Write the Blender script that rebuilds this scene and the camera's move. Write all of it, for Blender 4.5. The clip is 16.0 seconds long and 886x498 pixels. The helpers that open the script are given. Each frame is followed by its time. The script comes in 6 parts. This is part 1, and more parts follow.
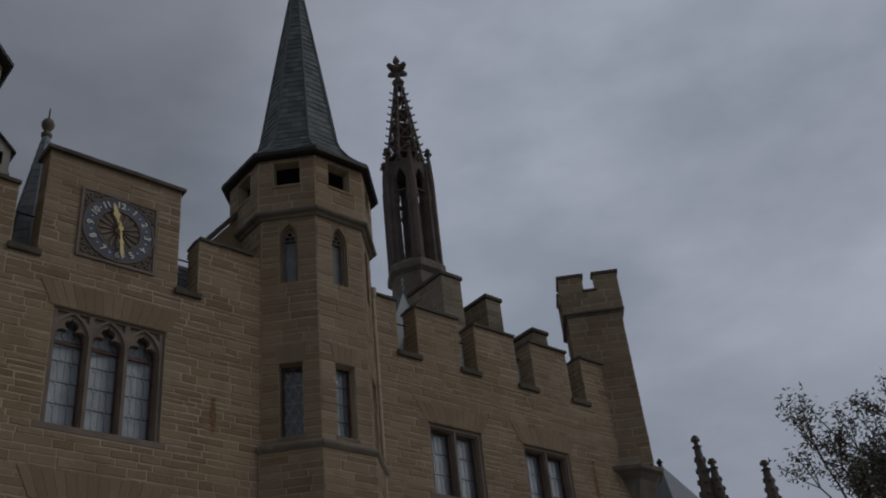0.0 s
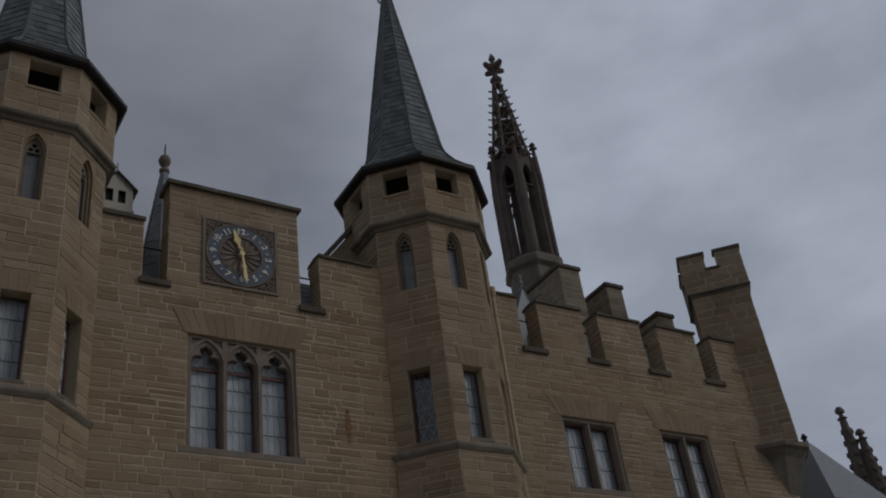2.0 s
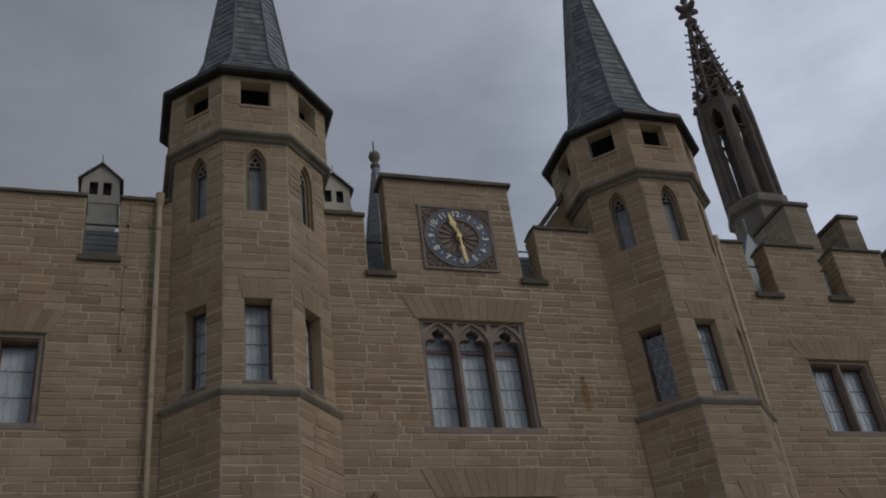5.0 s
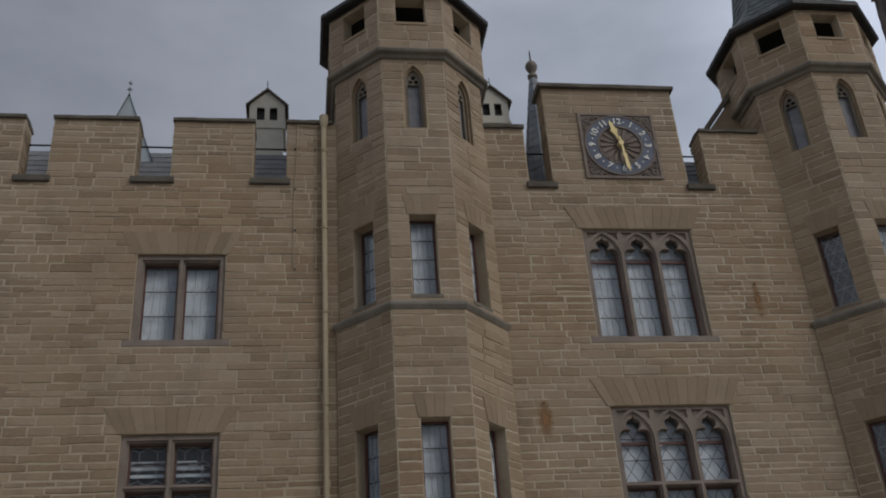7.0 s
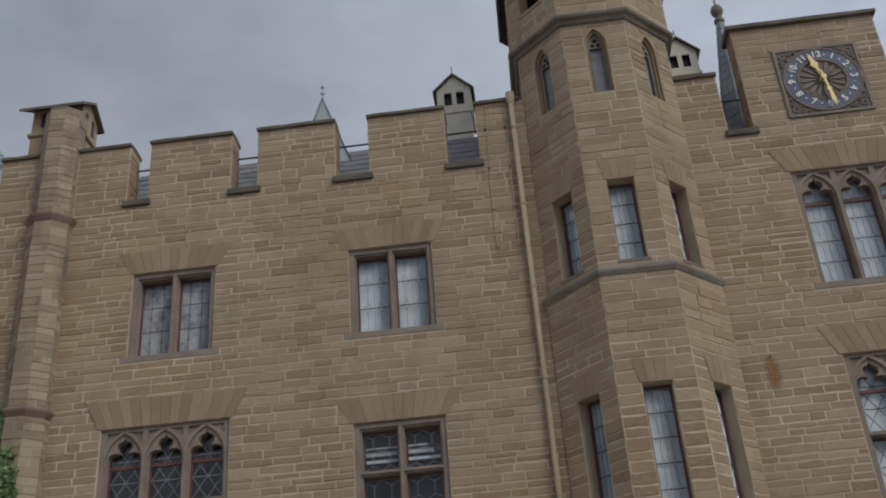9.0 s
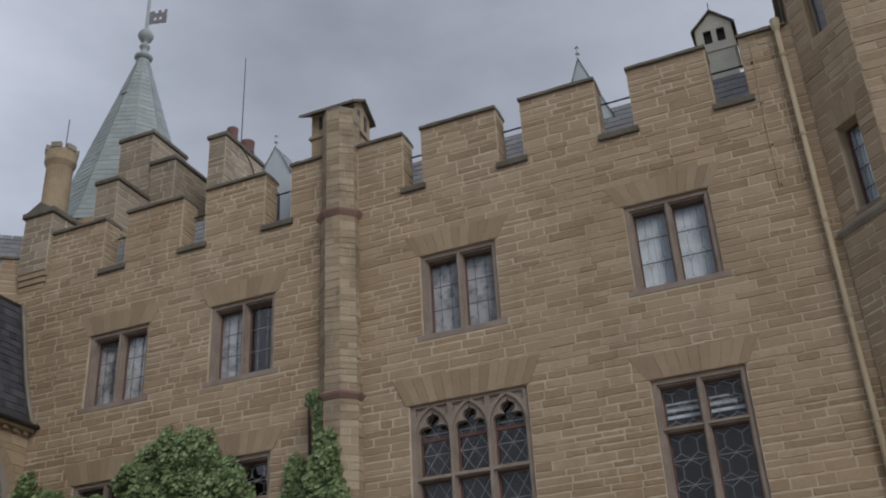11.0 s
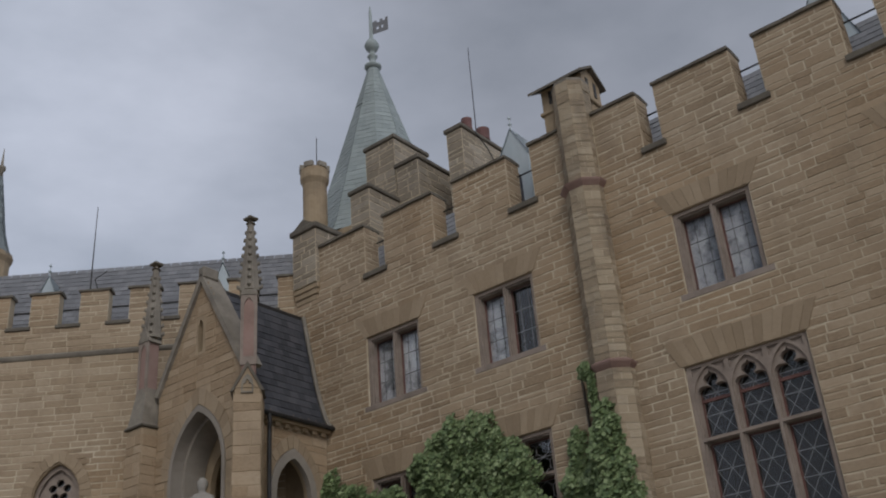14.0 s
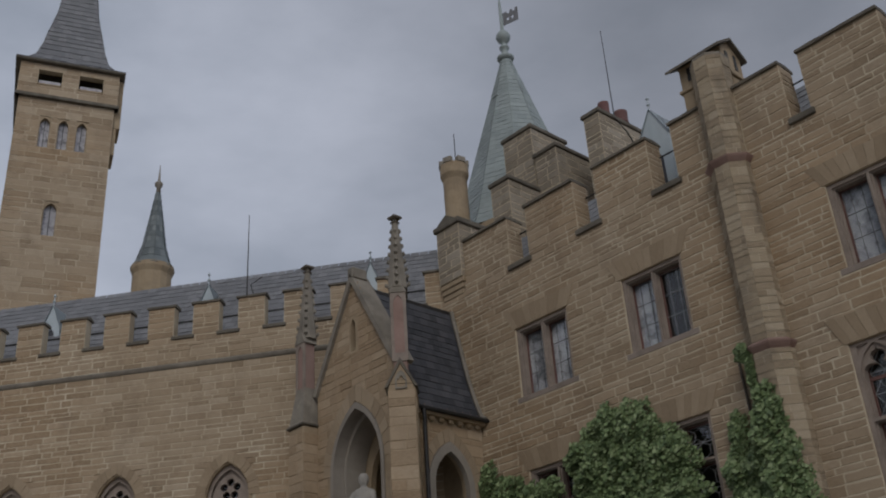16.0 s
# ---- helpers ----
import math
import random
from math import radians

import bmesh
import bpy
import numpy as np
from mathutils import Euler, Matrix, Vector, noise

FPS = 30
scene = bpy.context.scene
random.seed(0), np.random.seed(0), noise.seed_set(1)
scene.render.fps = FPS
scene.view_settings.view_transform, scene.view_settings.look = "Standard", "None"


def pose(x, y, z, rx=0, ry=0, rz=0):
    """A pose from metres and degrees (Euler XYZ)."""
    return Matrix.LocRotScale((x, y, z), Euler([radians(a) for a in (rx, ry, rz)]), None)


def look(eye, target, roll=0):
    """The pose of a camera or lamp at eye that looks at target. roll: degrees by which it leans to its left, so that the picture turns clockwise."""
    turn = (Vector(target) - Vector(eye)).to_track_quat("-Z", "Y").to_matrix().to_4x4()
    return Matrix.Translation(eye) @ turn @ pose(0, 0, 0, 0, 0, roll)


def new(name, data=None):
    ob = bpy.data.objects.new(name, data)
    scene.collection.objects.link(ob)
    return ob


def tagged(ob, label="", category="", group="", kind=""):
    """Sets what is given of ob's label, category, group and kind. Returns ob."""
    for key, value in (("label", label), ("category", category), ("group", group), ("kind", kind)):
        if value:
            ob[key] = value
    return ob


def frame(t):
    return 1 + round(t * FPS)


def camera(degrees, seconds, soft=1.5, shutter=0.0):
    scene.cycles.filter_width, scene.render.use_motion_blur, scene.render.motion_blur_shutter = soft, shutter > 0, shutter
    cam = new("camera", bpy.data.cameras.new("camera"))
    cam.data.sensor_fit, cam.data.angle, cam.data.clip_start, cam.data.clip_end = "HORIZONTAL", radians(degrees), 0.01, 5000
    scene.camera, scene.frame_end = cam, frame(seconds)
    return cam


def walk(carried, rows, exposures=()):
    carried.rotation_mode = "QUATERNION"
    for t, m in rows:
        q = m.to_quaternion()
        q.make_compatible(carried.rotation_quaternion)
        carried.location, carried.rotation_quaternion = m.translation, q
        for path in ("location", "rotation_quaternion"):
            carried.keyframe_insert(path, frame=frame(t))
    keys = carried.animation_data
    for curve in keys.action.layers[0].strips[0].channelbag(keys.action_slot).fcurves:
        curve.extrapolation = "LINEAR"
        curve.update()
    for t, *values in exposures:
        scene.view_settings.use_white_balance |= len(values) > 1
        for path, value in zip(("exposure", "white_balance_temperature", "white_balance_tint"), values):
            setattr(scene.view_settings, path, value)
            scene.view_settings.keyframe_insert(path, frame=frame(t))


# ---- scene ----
cam = camera(47.10, 16.0, soft=2.0)
PATH = [
    (0, look((0, 0, 1.6), (5.699, 6.217, 6.974), -6.44)),
    (0.5, look((0, 0, 1.6), (5.464, 6.362, 7.046), -6.82)),
    (1, look((0, 0, 1.6), (5.237, 6.505, 7.101), -7.32)),
    (1.5, look((0, 0, 1.6), (5.033, 6.682, 7.079), -7.77)),
    (2, look((0, 0, 1.6), (4.782, 6.864, 7.078), -8.12)),
    (2.5, look((0, 0, 1.6), (4.469, 7.000, 7.170), -8.78)),
    (3, look((0, 0, 1.6), (4.136, 7.179, 7.200), -9.23)),
    (3.5, look((0, 0, 1.6), (3.820, 7.360, 7.189), -9.18)),
    (3.7, look((0, 0, 1.6), (3.692, 7.422, 7.194), -9.22)),
    (5.8, look((0, 0, 1.6), (2.369, 8.227, 6.768), -5.85)),
    (6, look((0, 0, 1.6), (2.228, 8.343, 6.643), -5.33)),
    (6.5, look((0, 0, 1.6), (1.823, 8.511, 6.523), -4.43)),
    (7, look((0, 0, 1.6), (1.373, 8.617, 6.484), -4.19)),
    (7.5, look((0, 0, 1.6), (0.880, 8.717, 6.421), -4.24)),
    (8, look((0, 0, 1.6), (0.339, 8.769, 6.395), -4.49)),
    (8.5, look((0, 0, 1.6), (-0.083, 8.785, 6.377), -4.93)),
    (9, look((0, 0, 1.6), (-0.615, 8.757, 6.388), -4.48)),
    (9.5, look((0, 0, 1.6), (-1.517, 8.666, 6.354), -3.16)),
    (10, look((0, 0, 1.6), (-2.350, 8.510, 6.296), -2.85)),
    (10.2, look((0, 0, 1.6), (-2.588, 8.451, 6.279), -3.08)),
    (12.3, look((0, 0, 1.6), (-4.188, 7.875, 6.121), -3.20)),
    (12.5, look((0, 0, 1.6), (-4.363, 7.785, 6.111), -3.45)),
    (13, look((0, 0, 1.6), (-4.785, 7.526, 6.123), -3.96)),
    (13.5, look((0, 0, 1.6), (-5.133, 7.285, 6.137), -4.54)),
    (14, look((0, 0, 1.6), (-5.428, 7.060, 6.148), -4.78)),
    (14.5, look((0, 0, 1.6), (-5.706, 6.832, 6.158), -4.53)),
    (15, look((0, 0, 1.6), (-5.981, 6.586, 6.165), -4.12)),
    (15.5, look((0, 0, 1.6), (-6.237, 6.344, 6.167), -3.89)),
    (16, look((0, 0, 1.6), (-6.468, 6.107, 6.169), -4.01)),
]
EXPOSURES = [(0, -1.7), (1.5, -1.6), (3.5, -1.3), (6.0, -0.75), (7.0, -0.55), (9.0, -0.12), (10.2, -0.02), (12.5, -0.08), (14.5, -0.38), (16.0, -0.6)]
walk(cam, PATH, EXPOSURES)

# ---- world, sun ----
SUN_DIR = Vector((0.62, -0.60, 0.62)).normalized()
world = bpy.data.worlds.new("overcast_sky")
scene.world = world
world.use_nodes = True
wn, wl = world.node_tree.nodes, world.node_tree.links
wn.clear()
w_out = wn.new("ShaderNodeOutputWorld")
w_bg = wn.new("ShaderNodeBackground")
w_tc = wn.new("ShaderNodeTexCoord")
w_map = wn.new("ShaderNodeMapping")
w_map.inputs["Scale"].default_value = (1.0, 1.0, 2.2)
w_noise = wn.new("ShaderNodeTexNoise")
w_noise.inputs["Scale"].default_value = 2.3
w_noise.inputs["Detail"].default_value = 7.0
w_noise.inputs["Roughness"].default_value = 0.52
w_ramp = wn.new("ShaderNodeValToRGB")
w_ramp.color_ramp.elements[0].position, w_ramp.color_ramp.elements[0].color = 0.33, (0.245, 0.272, 0.328, 1)
w_ramp.color_ramp.elements[1].position, w_ramp.color_ramp.elements[1].color = 0.68, (0.452, 0.48, 0.562, 1)
w_sky = wn.new("ShaderNodeTexSky")
w_sky.sky_type, w_sky.sun_disc = "NISHITA", False
w_sky.sun_elevation = math.asin(SUN_DIR.z)
w_sky.sun_rotation = math.atan2(SUN_DIR.x, SUN_DIR.y)
w_dim = wn.new("ShaderNodeVectorMath")
w_dim.operation = "SCALE"
w_dim.inputs["Scale"].default_value = 0.006
w_add = wn.new("ShaderNodeVectorMath")
w_add.operation = "ADD"
# thin cloud brightens towards the sun's side and along the opposite horizon
w_dot = wn.new("ShaderNodeVectorMath")
w_dot.operation = "DOT_PRODUCT"
w_dot.inputs[1].default_value = (0.98, 0.10, 0.12)
w_lobe = wn.new("ShaderNodeValToRGB")
els = w_lobe.color_ramp.elements
els[0].position, els[0].color = 0.0, (0.54, 0.54, 0.54, 1)
els[1].position, els[1].color = 1.0, (0.76, 0.76, 0.76, 1)
for p, v in ((0.13, 0.54), (0.21, 0.46), (0.355, 0.265), (0.47, 0.268), (0.58, 0.32), (0.73, 0.47), (0.80, 0.80), (0.86, 0.96), (0.93, 0.83)):
    e = els.new(p)
    e.color = (v, v, v, 1)
w_half = wn.new("ShaderNodeMath")
w_half.operation = "MULTIPLY_ADD"
w_half.inputs[1].default_value, w_half.inputs[2].default_value = 0.5, 0.5
w_sep = wn.new("ShaderNodeSeparateXYZ")
w_high = wn.new("ShaderNodeMapRange")
w_high.interpolation_type = "SMOOTHSTEP"
w_high.inputs["From Min"].default_value, w_high.inputs["From Max"].default_value = 0.2, 0.75
w_high.inputs["To Min"].default_value, w_high.inputs["To Max"].default_value = 0.86, 1.02
w_lift = wn.new("ShaderNodeVectorMath")
w_lift.operation = "SCALE"
w_mul = wn.new("ShaderNodeVectorMath")
w_mul.operation = "MULTIPLY"
wl.new(w_tc.outputs["Generated"], w_map.inputs["Vector"])
wl.new(w_map.outputs["Vector"], w_noise.inputs["Vector"])
wl.new(w_noise.outputs["Fac"], w_ramp.inputs["Fac"])
wl.new(w_sky.outputs["Color"], w_dim.inputs[0])
wl.new(w_ramp.outputs["Color"], w_add.inputs[0])
wl.new(w_dim.outputs[0], w_add.inputs[1])
wl.new(w_tc.outputs["Generated"], w_dot.inputs[0])
wl.new(w_dot.outputs["Value"], w_half.inputs[0])
wl.new(w_half.outputs[0], w_lobe.inputs["Fac"])
wl.new(w_add.outputs[0], w_mul.inputs[0])
wl.new(w_lobe.outputs["Color"], w_mul.inputs[1])
wl.new(w_tc.outputs["Generated"], w_sep.inputs[0])
wl.new(w_sep.outputs["Z"], w_high.inputs["Value"])
wl.new(w_mul.outputs[0], w_lift.inputs[0])
wl.new(w_high.outputs[0], w_lift.inputs["Scale"])
wl.new(w_lift.outputs[0], w_bg.inputs["Color"])
w_bg.inputs["Strength"].default_value = 3.45
wl.new(w_bg.outputs[0], w_out.inputs["Surface"])

sun = new("sun", bpy.data.lights.new("sun", "SUN"))
sun.data.energy, sun.data.angle, sun.data.color = 1.15, radians(25), (1.0, 0.95, 0.88)
sun.matrix_world = look(SUN_DIR * 60, (0, 0, 0))


# ---- materials ----
def material(name, stops, rough=0.85, grain=18.0, bump=0.25, stain=0.35, by="", metal=0.0, stretch=(1, 1, 1), stain_scale=0.5, stain_colour=(0.05, 0.045, 0.04), warm=0.0, streak=1.0, fine_mix=0.45):
    """Stops of base colour, mixed by fine grain and by piece; large soft stains darken it."""
    m = bpy.data.materials.new(name)
    m.use_nodes = True
    n, l = m.node_tree.nodes, m.node_tree.links
    b = n["Principled BSDF"]
    b.inputs["Roughness"].default_value, b.inputs["Metallic"].default_value = rough, metal
    b.inputs["Specular IOR Level"].default_value = 0.25
    tc = n.new("ShaderNodeNewGeometry")
    mp = n.new("ShaderNodeMapping")
    mp.inputs["Scale"].default_value = stretch
    l.new(tc.outputs["Position"], mp.inputs["Vector"])
    fine = n.new("ShaderNodeTexNoise")
    fine.inputs["Scale"].default_value, fine.inputs["Detail"].default_value = grain, 6
    l.new(mp.outputs["Vector"], fine.inputs["Vector"])
    fac = n.new("ShaderNodeMath")
    fac.operation = "MULTIPLY_ADD"
    fac.inputs[1].default_value = fine_mix
    l.new(fine.outputs["Fac"], fac.inputs[0])
    if by:
        half = n.new("ShaderNodeMath")
        half.operation = "MULTIPLY_ADD"
        half.inputs[1].default_value, half.inputs[2].default_value = 0.8, 0.105 - 0.5 * fine_mix
        if by == "object":
            l.new(n.new("ShaderNodeObjectInfo").outputs["Random"], half.inputs[0])
        else:
            l.new(tc.outputs["Random Per Island"], half.inputs[0])
        l.new(half.outputs[0], fac.inputs[2])
    else:
        mid = n.new("ShaderNodeTexNoise")
        mid.inputs["Scale"].default_value, mid.inputs["Detail"].default_value = grain * 0.17, 3
        l.new(mp.outputs["Vector"], mid.inputs["Vector"])
        half = n.new("ShaderNodeMath")
        half.operation = "MULTIPLY_ADD"
        half.inputs[1].default_value, half.inputs[2].default_value = 1.3, -0.38
        l.new(mid.outputs["Fac"], half.inputs[0])
        l.new(half.outputs[0], fac.inputs[2])
    ramp = n.new("ShaderNodeValToRGB")
    e = ramp.color_ramp.elements
    e[0].position, e[0].color = 0.0, (*stops[0], 1)
    e[1].position, e[1].color = 1.0, (*stops[-1], 1)
    for i, s in enumerate(stops[1:-1]):
        x = e.new((i + 1) / (len(stops) - 1))
        x.color = (*s, 1)
    l.new(fac.outputs[0], ramp.inputs["Fac"])
    big = n.new("ShaderNodeTexNoise")
    big.inputs["Scale"].default_value, big.inputs["Detail"].default_value = stain_scale, 8
    big.inputs["Roughness"].default_value = 0.65
    run = n.new("ShaderNodeMapping")
    run.inputs["Scale"].default_value = (1, 1, streak)
    l.new(tc.outputs["Position"], run.inputs["Vector"])
    l.new(run.outputs["Vector"], big.inputs["Vector"])
    sr = n.new("ShaderNodeMapRange")
    sr.inputs["From Min"].default_value, sr.inputs["From Max"].default_value = 0.48, 0.75
    sr.inputs["To Max"].default_value = stain
    l.new(big.outputs["Fac"], sr.inputs["Value"])
    mix = n.new("ShaderNodeMixRGB")
    mix.inputs["Color2"].default_value = (*stain_colour, 1)
    l.new(sr.outputs[0], mix.inputs["Fac"])
    l.new(ramp.outputs["Color"], mix.inputs["Color1"])
    colour = mix.outputs["Color"]
    if warm:
        # broad patches of rustier stone
        wide = n.new("ShaderNodeTexNoise")
        wide.inputs["Scale"].default_value, wide.inputs["Detail"].default_value = 0.22, 4
        l.new(tc.outputs["Position"], wide.inputs["Vector"])
        wr = n.new("ShaderNodeMapRange")
        wr.inputs["From Min"].default_value, wr.inputs["From Max"].default_value = 0.45, 0.75
        wr.inputs["To Max"].default_value = warm
        l.new(wide.outputs["Fac"], wr.inputs["Value"])
        tint = n.new("ShaderNodeMixRGB")
        tint.blend_type = "MULTIPLY"
        tint.inputs["Color2"].default_value = (1.0, 0.84, 0.66, 1)
        l.new(wr.outputs[0], tint.inputs["Fac"])
        l.new(colour, tint.inputs["Color1"])
        colour = tint.outputs["Color"]
    l.new(colour, b.inputs["Base Color"])
    if bump:
        bp = n.new("ShaderNodeBump")
        bp.inputs["Strength"].default_value, bp.inputs["Distance"].default_value = bump, 0.02
        l.new(fine.outputs["Fac"], bp.inputs["Height"])
        l.new(bp.outputs["Normal"], b.inputs["Normal"])
    return m


SAND = [(0.230, 0.171, 0.111), (0.293, 0.220, 0.145), (0.320, 0.245, 0.165), (0.347, 0.269, 0.184), (0.392, 0.315, 0.226)]
STONE = material("sandstone_blocks", SAND, by="island", grain=10, stain=0.55, stain_scale=1.3, stain_colour=(0.165, 0.12, 0.08), warm=0.62, stretch=(1, 1, 2.2), streak=0.6, fine_mix=0.78)
STONE_ONE = material("sandstone_block", SAND, by="object", grain=10, stain=0.55, stain_scale=1.3, stain_colour=(0.165, 0.12, 0.08), warm=0.62, stretch=(1, 1, 2.2), streak=0.6, fine_mix=0.78)
STACK = material("weathered_stack_stone", [(0.175, 0.143, 0.105), (0.232, 0.192, 0.142), (0.262, 0.219, 0.165), (0.292, 0.248, 0.19), (0.34, 0.296, 0.236)], by="island", grain=12, stain=0.55, stain_scale=1.1, stain_colour=(0.12, 0.105, 0.085), stretch=(1, 1, 2.6), streak=0.5, fine_mix=0.62)
VOUSSOIR = material("sandstone_voussoirs", [(0.245, 0.184, 0.120), (0.29, 0.220, 0.145), (0.335, 0.260, 0.177)], by="object", grain=12, stain=0.35, stain_scale=1.2, fine_mix=0.6, stain_colour=(0.175, 0.128, 0.085))
MORTAR = material("lime_mortar", [(0.36, 0.292, 0.20), (0.46, 0.388, 0.28), (0.60, 0.525, 0.405)], grain=3, stain=0.8, stain_scale=0.7, stain_colour=(0.285, 0.215, 0.14))
PLAIN = material("dressed_sandstone", [(0.23, 0.17, 0.11), (0.315, 0.24, 0.155), (0.37, 0.295, 0.20)], grain=10, stain=0.35, stain_scale=1.2)
GREYED = material("weathered_stone", [(0.13, 0.115, 0.095), (0.21, 0.185, 0.15), (0.30, 0.27, 0.22)], grain=9, stain=0.5, stain_scale=1.5)
COPING = material("dark_weathered_coping", [(0.075, 0.064, 0.051), (0.125, 0.109, 0.086), (0.19, 0.168, 0.134)], grain=12, stain=0.4, stain_scale=2.0)
TRACERY = material("grey_brown_dressed_stone", [(0.172, 0.138, 0.113), (0.25, 0.204, 0.169), (0.31, 0.258, 0.214)], grain=14, stain=0.3, stain_scale=2.0)
SHAFT_STONE = material("streaked_shaft_stone", [(0.20, 0.155, 0.105), (0.29, 0.228, 0.155), (0.315, 0.25, 0.17), (0.345, 0.28, 0.195), (0.385, 0.32, 0.235)], by="island", grain=9, stain=0.85, stain_scale=1.7, stain_colour=(0.125, 0.10, 0.075), stretch=(1, 1, 2.2), streak=0.45, fine_mix=0.6)
RED_STONE = material("red_sandstone", [(0.21, 0.135, 0.11), (0.275, 0.18, 0.15), (0.315, 0.22, 0.185)], grain=12, stain=0.25)
DARK_STONE = material("sooty_dark_stone", [(0.085, 0.067, 0.06), (0.145, 0.118, 0.104), (0.205, 0.168, 0.145)], grain=10, stain=0.4)
SLATE = material("blue_grey_slate", [(0.132, 0.133, 0.138), (0.165, 0.166, 0.171), (0.205, 0.205, 0.209)], rough=0.5, by="island", grain=16, stain=0.2, stretch=(1, 1, 0.3))
SLATE_DARK = material("dark_slate", [(0.035, 0.036, 0.042), (0.06, 0.062, 0.07), (0.095, 0.095, 0.105)], rough=0.55, by="island", grain=14, stain=0.2)
SPIRE = material("green_grey_spire_slate", [(0.085, 0.10, 0.102), (0.135, 0.155, 0.157), (0.21, 0.23, 0.23)], rough=0.5, by="island", grain=7, stain=0.45, stain_scale=0.8, stretch=(1, 1, 0.25), stain_colour=(0.035, 0.04, 0.04))
COPPER = material("pale_green_copper", [(0.225, 0.258, 0.252), (0.262, 0.296, 0.288), (0.30, 0.336, 0.326)], rough=0.6, by="island", grain=5, stain=0.25, stretch=(1, 1, 0.25))
PALE_SLATE = material("pale_blue_grey_slate", [(0.20, 0.225, 0.25), (0.27, 0.30, 0.325), (0.34, 0.37, 0.395)], rough=0.5, by="island", grain=8, stain=0.25, stretch=(1, 1, 0.3))
LEAD = material("pale_lead_sheet", [(0.30, 0.345, 0.37), (0.40, 0.45, 0.47), (0.50, 0.54, 0.56)], rough=0.5, grain=5, stain=0.2, stretch=(1, 1, 0.3))
IRON = material("dark_painted_iron", [(0.02, 0.02, 0.02), (0.035, 0.033, 0.032), (0.06, 0.055, 0.05)], rough=0.5, grain=20, metal=0.3)
PIPE = material("tan_painted_pipe", [(0.34, 0.27, 0.17), (0.42, 0.345, 0.23), (0.47, 0.40, 0.28)], rough=0.5, grain=6, stain=0.25)
WOOD_RED = material("red_brown_painted_wood", [(0.10, 0.05, 0.042), (0.145, 0.075, 0.063), (0.18, 0.105, 0.09)], rough=0.5, grain=20)
CREAM = material("cream_painted_boards", [(0.46, 0.44, 0.37), (0.56, 0.54, 0.46), (0.62, 0.60, 0.53)], rough=0.6, grain=9, stain=0.3)
LANCET = material("grey_leaded_panel", [(0.16, 0.165, 0.18), (0.235, 0.24, 0.26), (0.31, 0.315, 0.335)], rough=0.5, grain=9, stain=0.5, stain_scale=3.5)
LEADING = material("grey_lead_came", [(0.22, 0.225, 0.23), (0.29, 0.295, 0.30), (0.36, 0.365, 0.37)], rough=0.5, grain=20)
DARK_LEADING = material("dark_lead_came", [(0.05, 0.05, 0.055), (0.08, 0.08, 0.085), (0.12, 0.12, 0.12)], rough=0.5, grain=20)
CLOTH = material("white_window_blind", [(0.46, 0.49, 0.53), (0.66, 0.69, 0.73), (0.82, 0.85, 0.88)], grain=11, stain=0.3, stain_scale=3.2, stretch=(1.5, 1, 0.8), stain_colour=(0.25, 0.27, 0.30))
# the dark blotches are painted reflections of trees, as in the window glass
REFLECTION_CLOTH = material("grey_blind_painted_reflections", [(0.30, 0.295, 0.31), (0.42, 0.41, 0.43), (0.54, 0.53, 0.55)], grain=8.0, stain=1.0, stain_scale=3.4, stretch=(1.5, 1, 0.8), stain_colour=(0.035, 0.036, 0.04))
# near-black so that the dimness of unlit rooms is painted into the colour
ROOM_SHADE = material("room_shade_colour", [(0.05, 0.045, 0.04), (0.09, 0.08, 0.07), (0.12, 0.11, 0.10)], grain=3)
GOLD = material("gilded_metal", [(0.66, 0.53, 0.24), (0.78, 0.64, 0.32), (0.84, 0.72, 0.42)], rough=0.5, grain=12, metal=0.15, stain=0.1)
BLUE_RING = material("blue_clock_ring", [(0.085, 0.10, 0.135), (0.125, 0.145, 0.19), (0.18, 0.20, 0.24)], rough=0.6, grain=16)
NUMERAL = material("white_numeral_paint", [(0.72, 0.71, 0.64), (0.80, 0.79, 0.72), (0.86, 0.85, 0.80)], rough=0.6, grain=20)
BROWN_DIAL = material("brown_carved_dial", [(0.15, 0.122, 0.104), (0.20, 0.165, 0.142), (0.25, 0.21, 0.182)], grain=20)
POT = material("red_clay_pot", [(0.115, 0.06, 0.056), (0.165, 0.087, 0.08), (0.21, 0.12, 0.108)], grain=15)
RUST = material("rust_streak", [(0.20, 0.085, 0.035), (0.30, 0.13, 0.05), (0.36, 0.20, 0.09)], grain=16)
STATUE = material("weathered_statue_stone", [(0.24, 0.225, 0.20), (0.34, 0.32, 0.29), (0.43, 0.405, 0.37)], grain=9, stain=0.4, stain_scale=3)
NICHE = material("grey_niche_plaster", [(0.19, 0.165, 0.135), (0.255, 0.225, 0.19), (0.31, 0.28, 0.24)], grain=6, stain=0.3)
IVY = material("ivy_leaves", [(0.05, 0.079, 0.034), (0.108, 0.156, 0.064), (0.172, 0.228, 0.098), (0.29, 0.345, 0.185)], rough=0.5, by="island", grain=3, stain=0.1, bump=0)
LEAF = material("bronze_green_leaves", [(0.09, 0.088, 0.068), (0.15, 0.148, 0.115), (0.22, 0.215, 0.17)], rough=0.55, by="island", grain=3, bump=0)
BARK = material("grey_bark", [(0.05, 0.042, 0.034), (0.09, 0.075, 0.06), (0.13, 0.11, 0.09)], grain=10, bump=0.6)
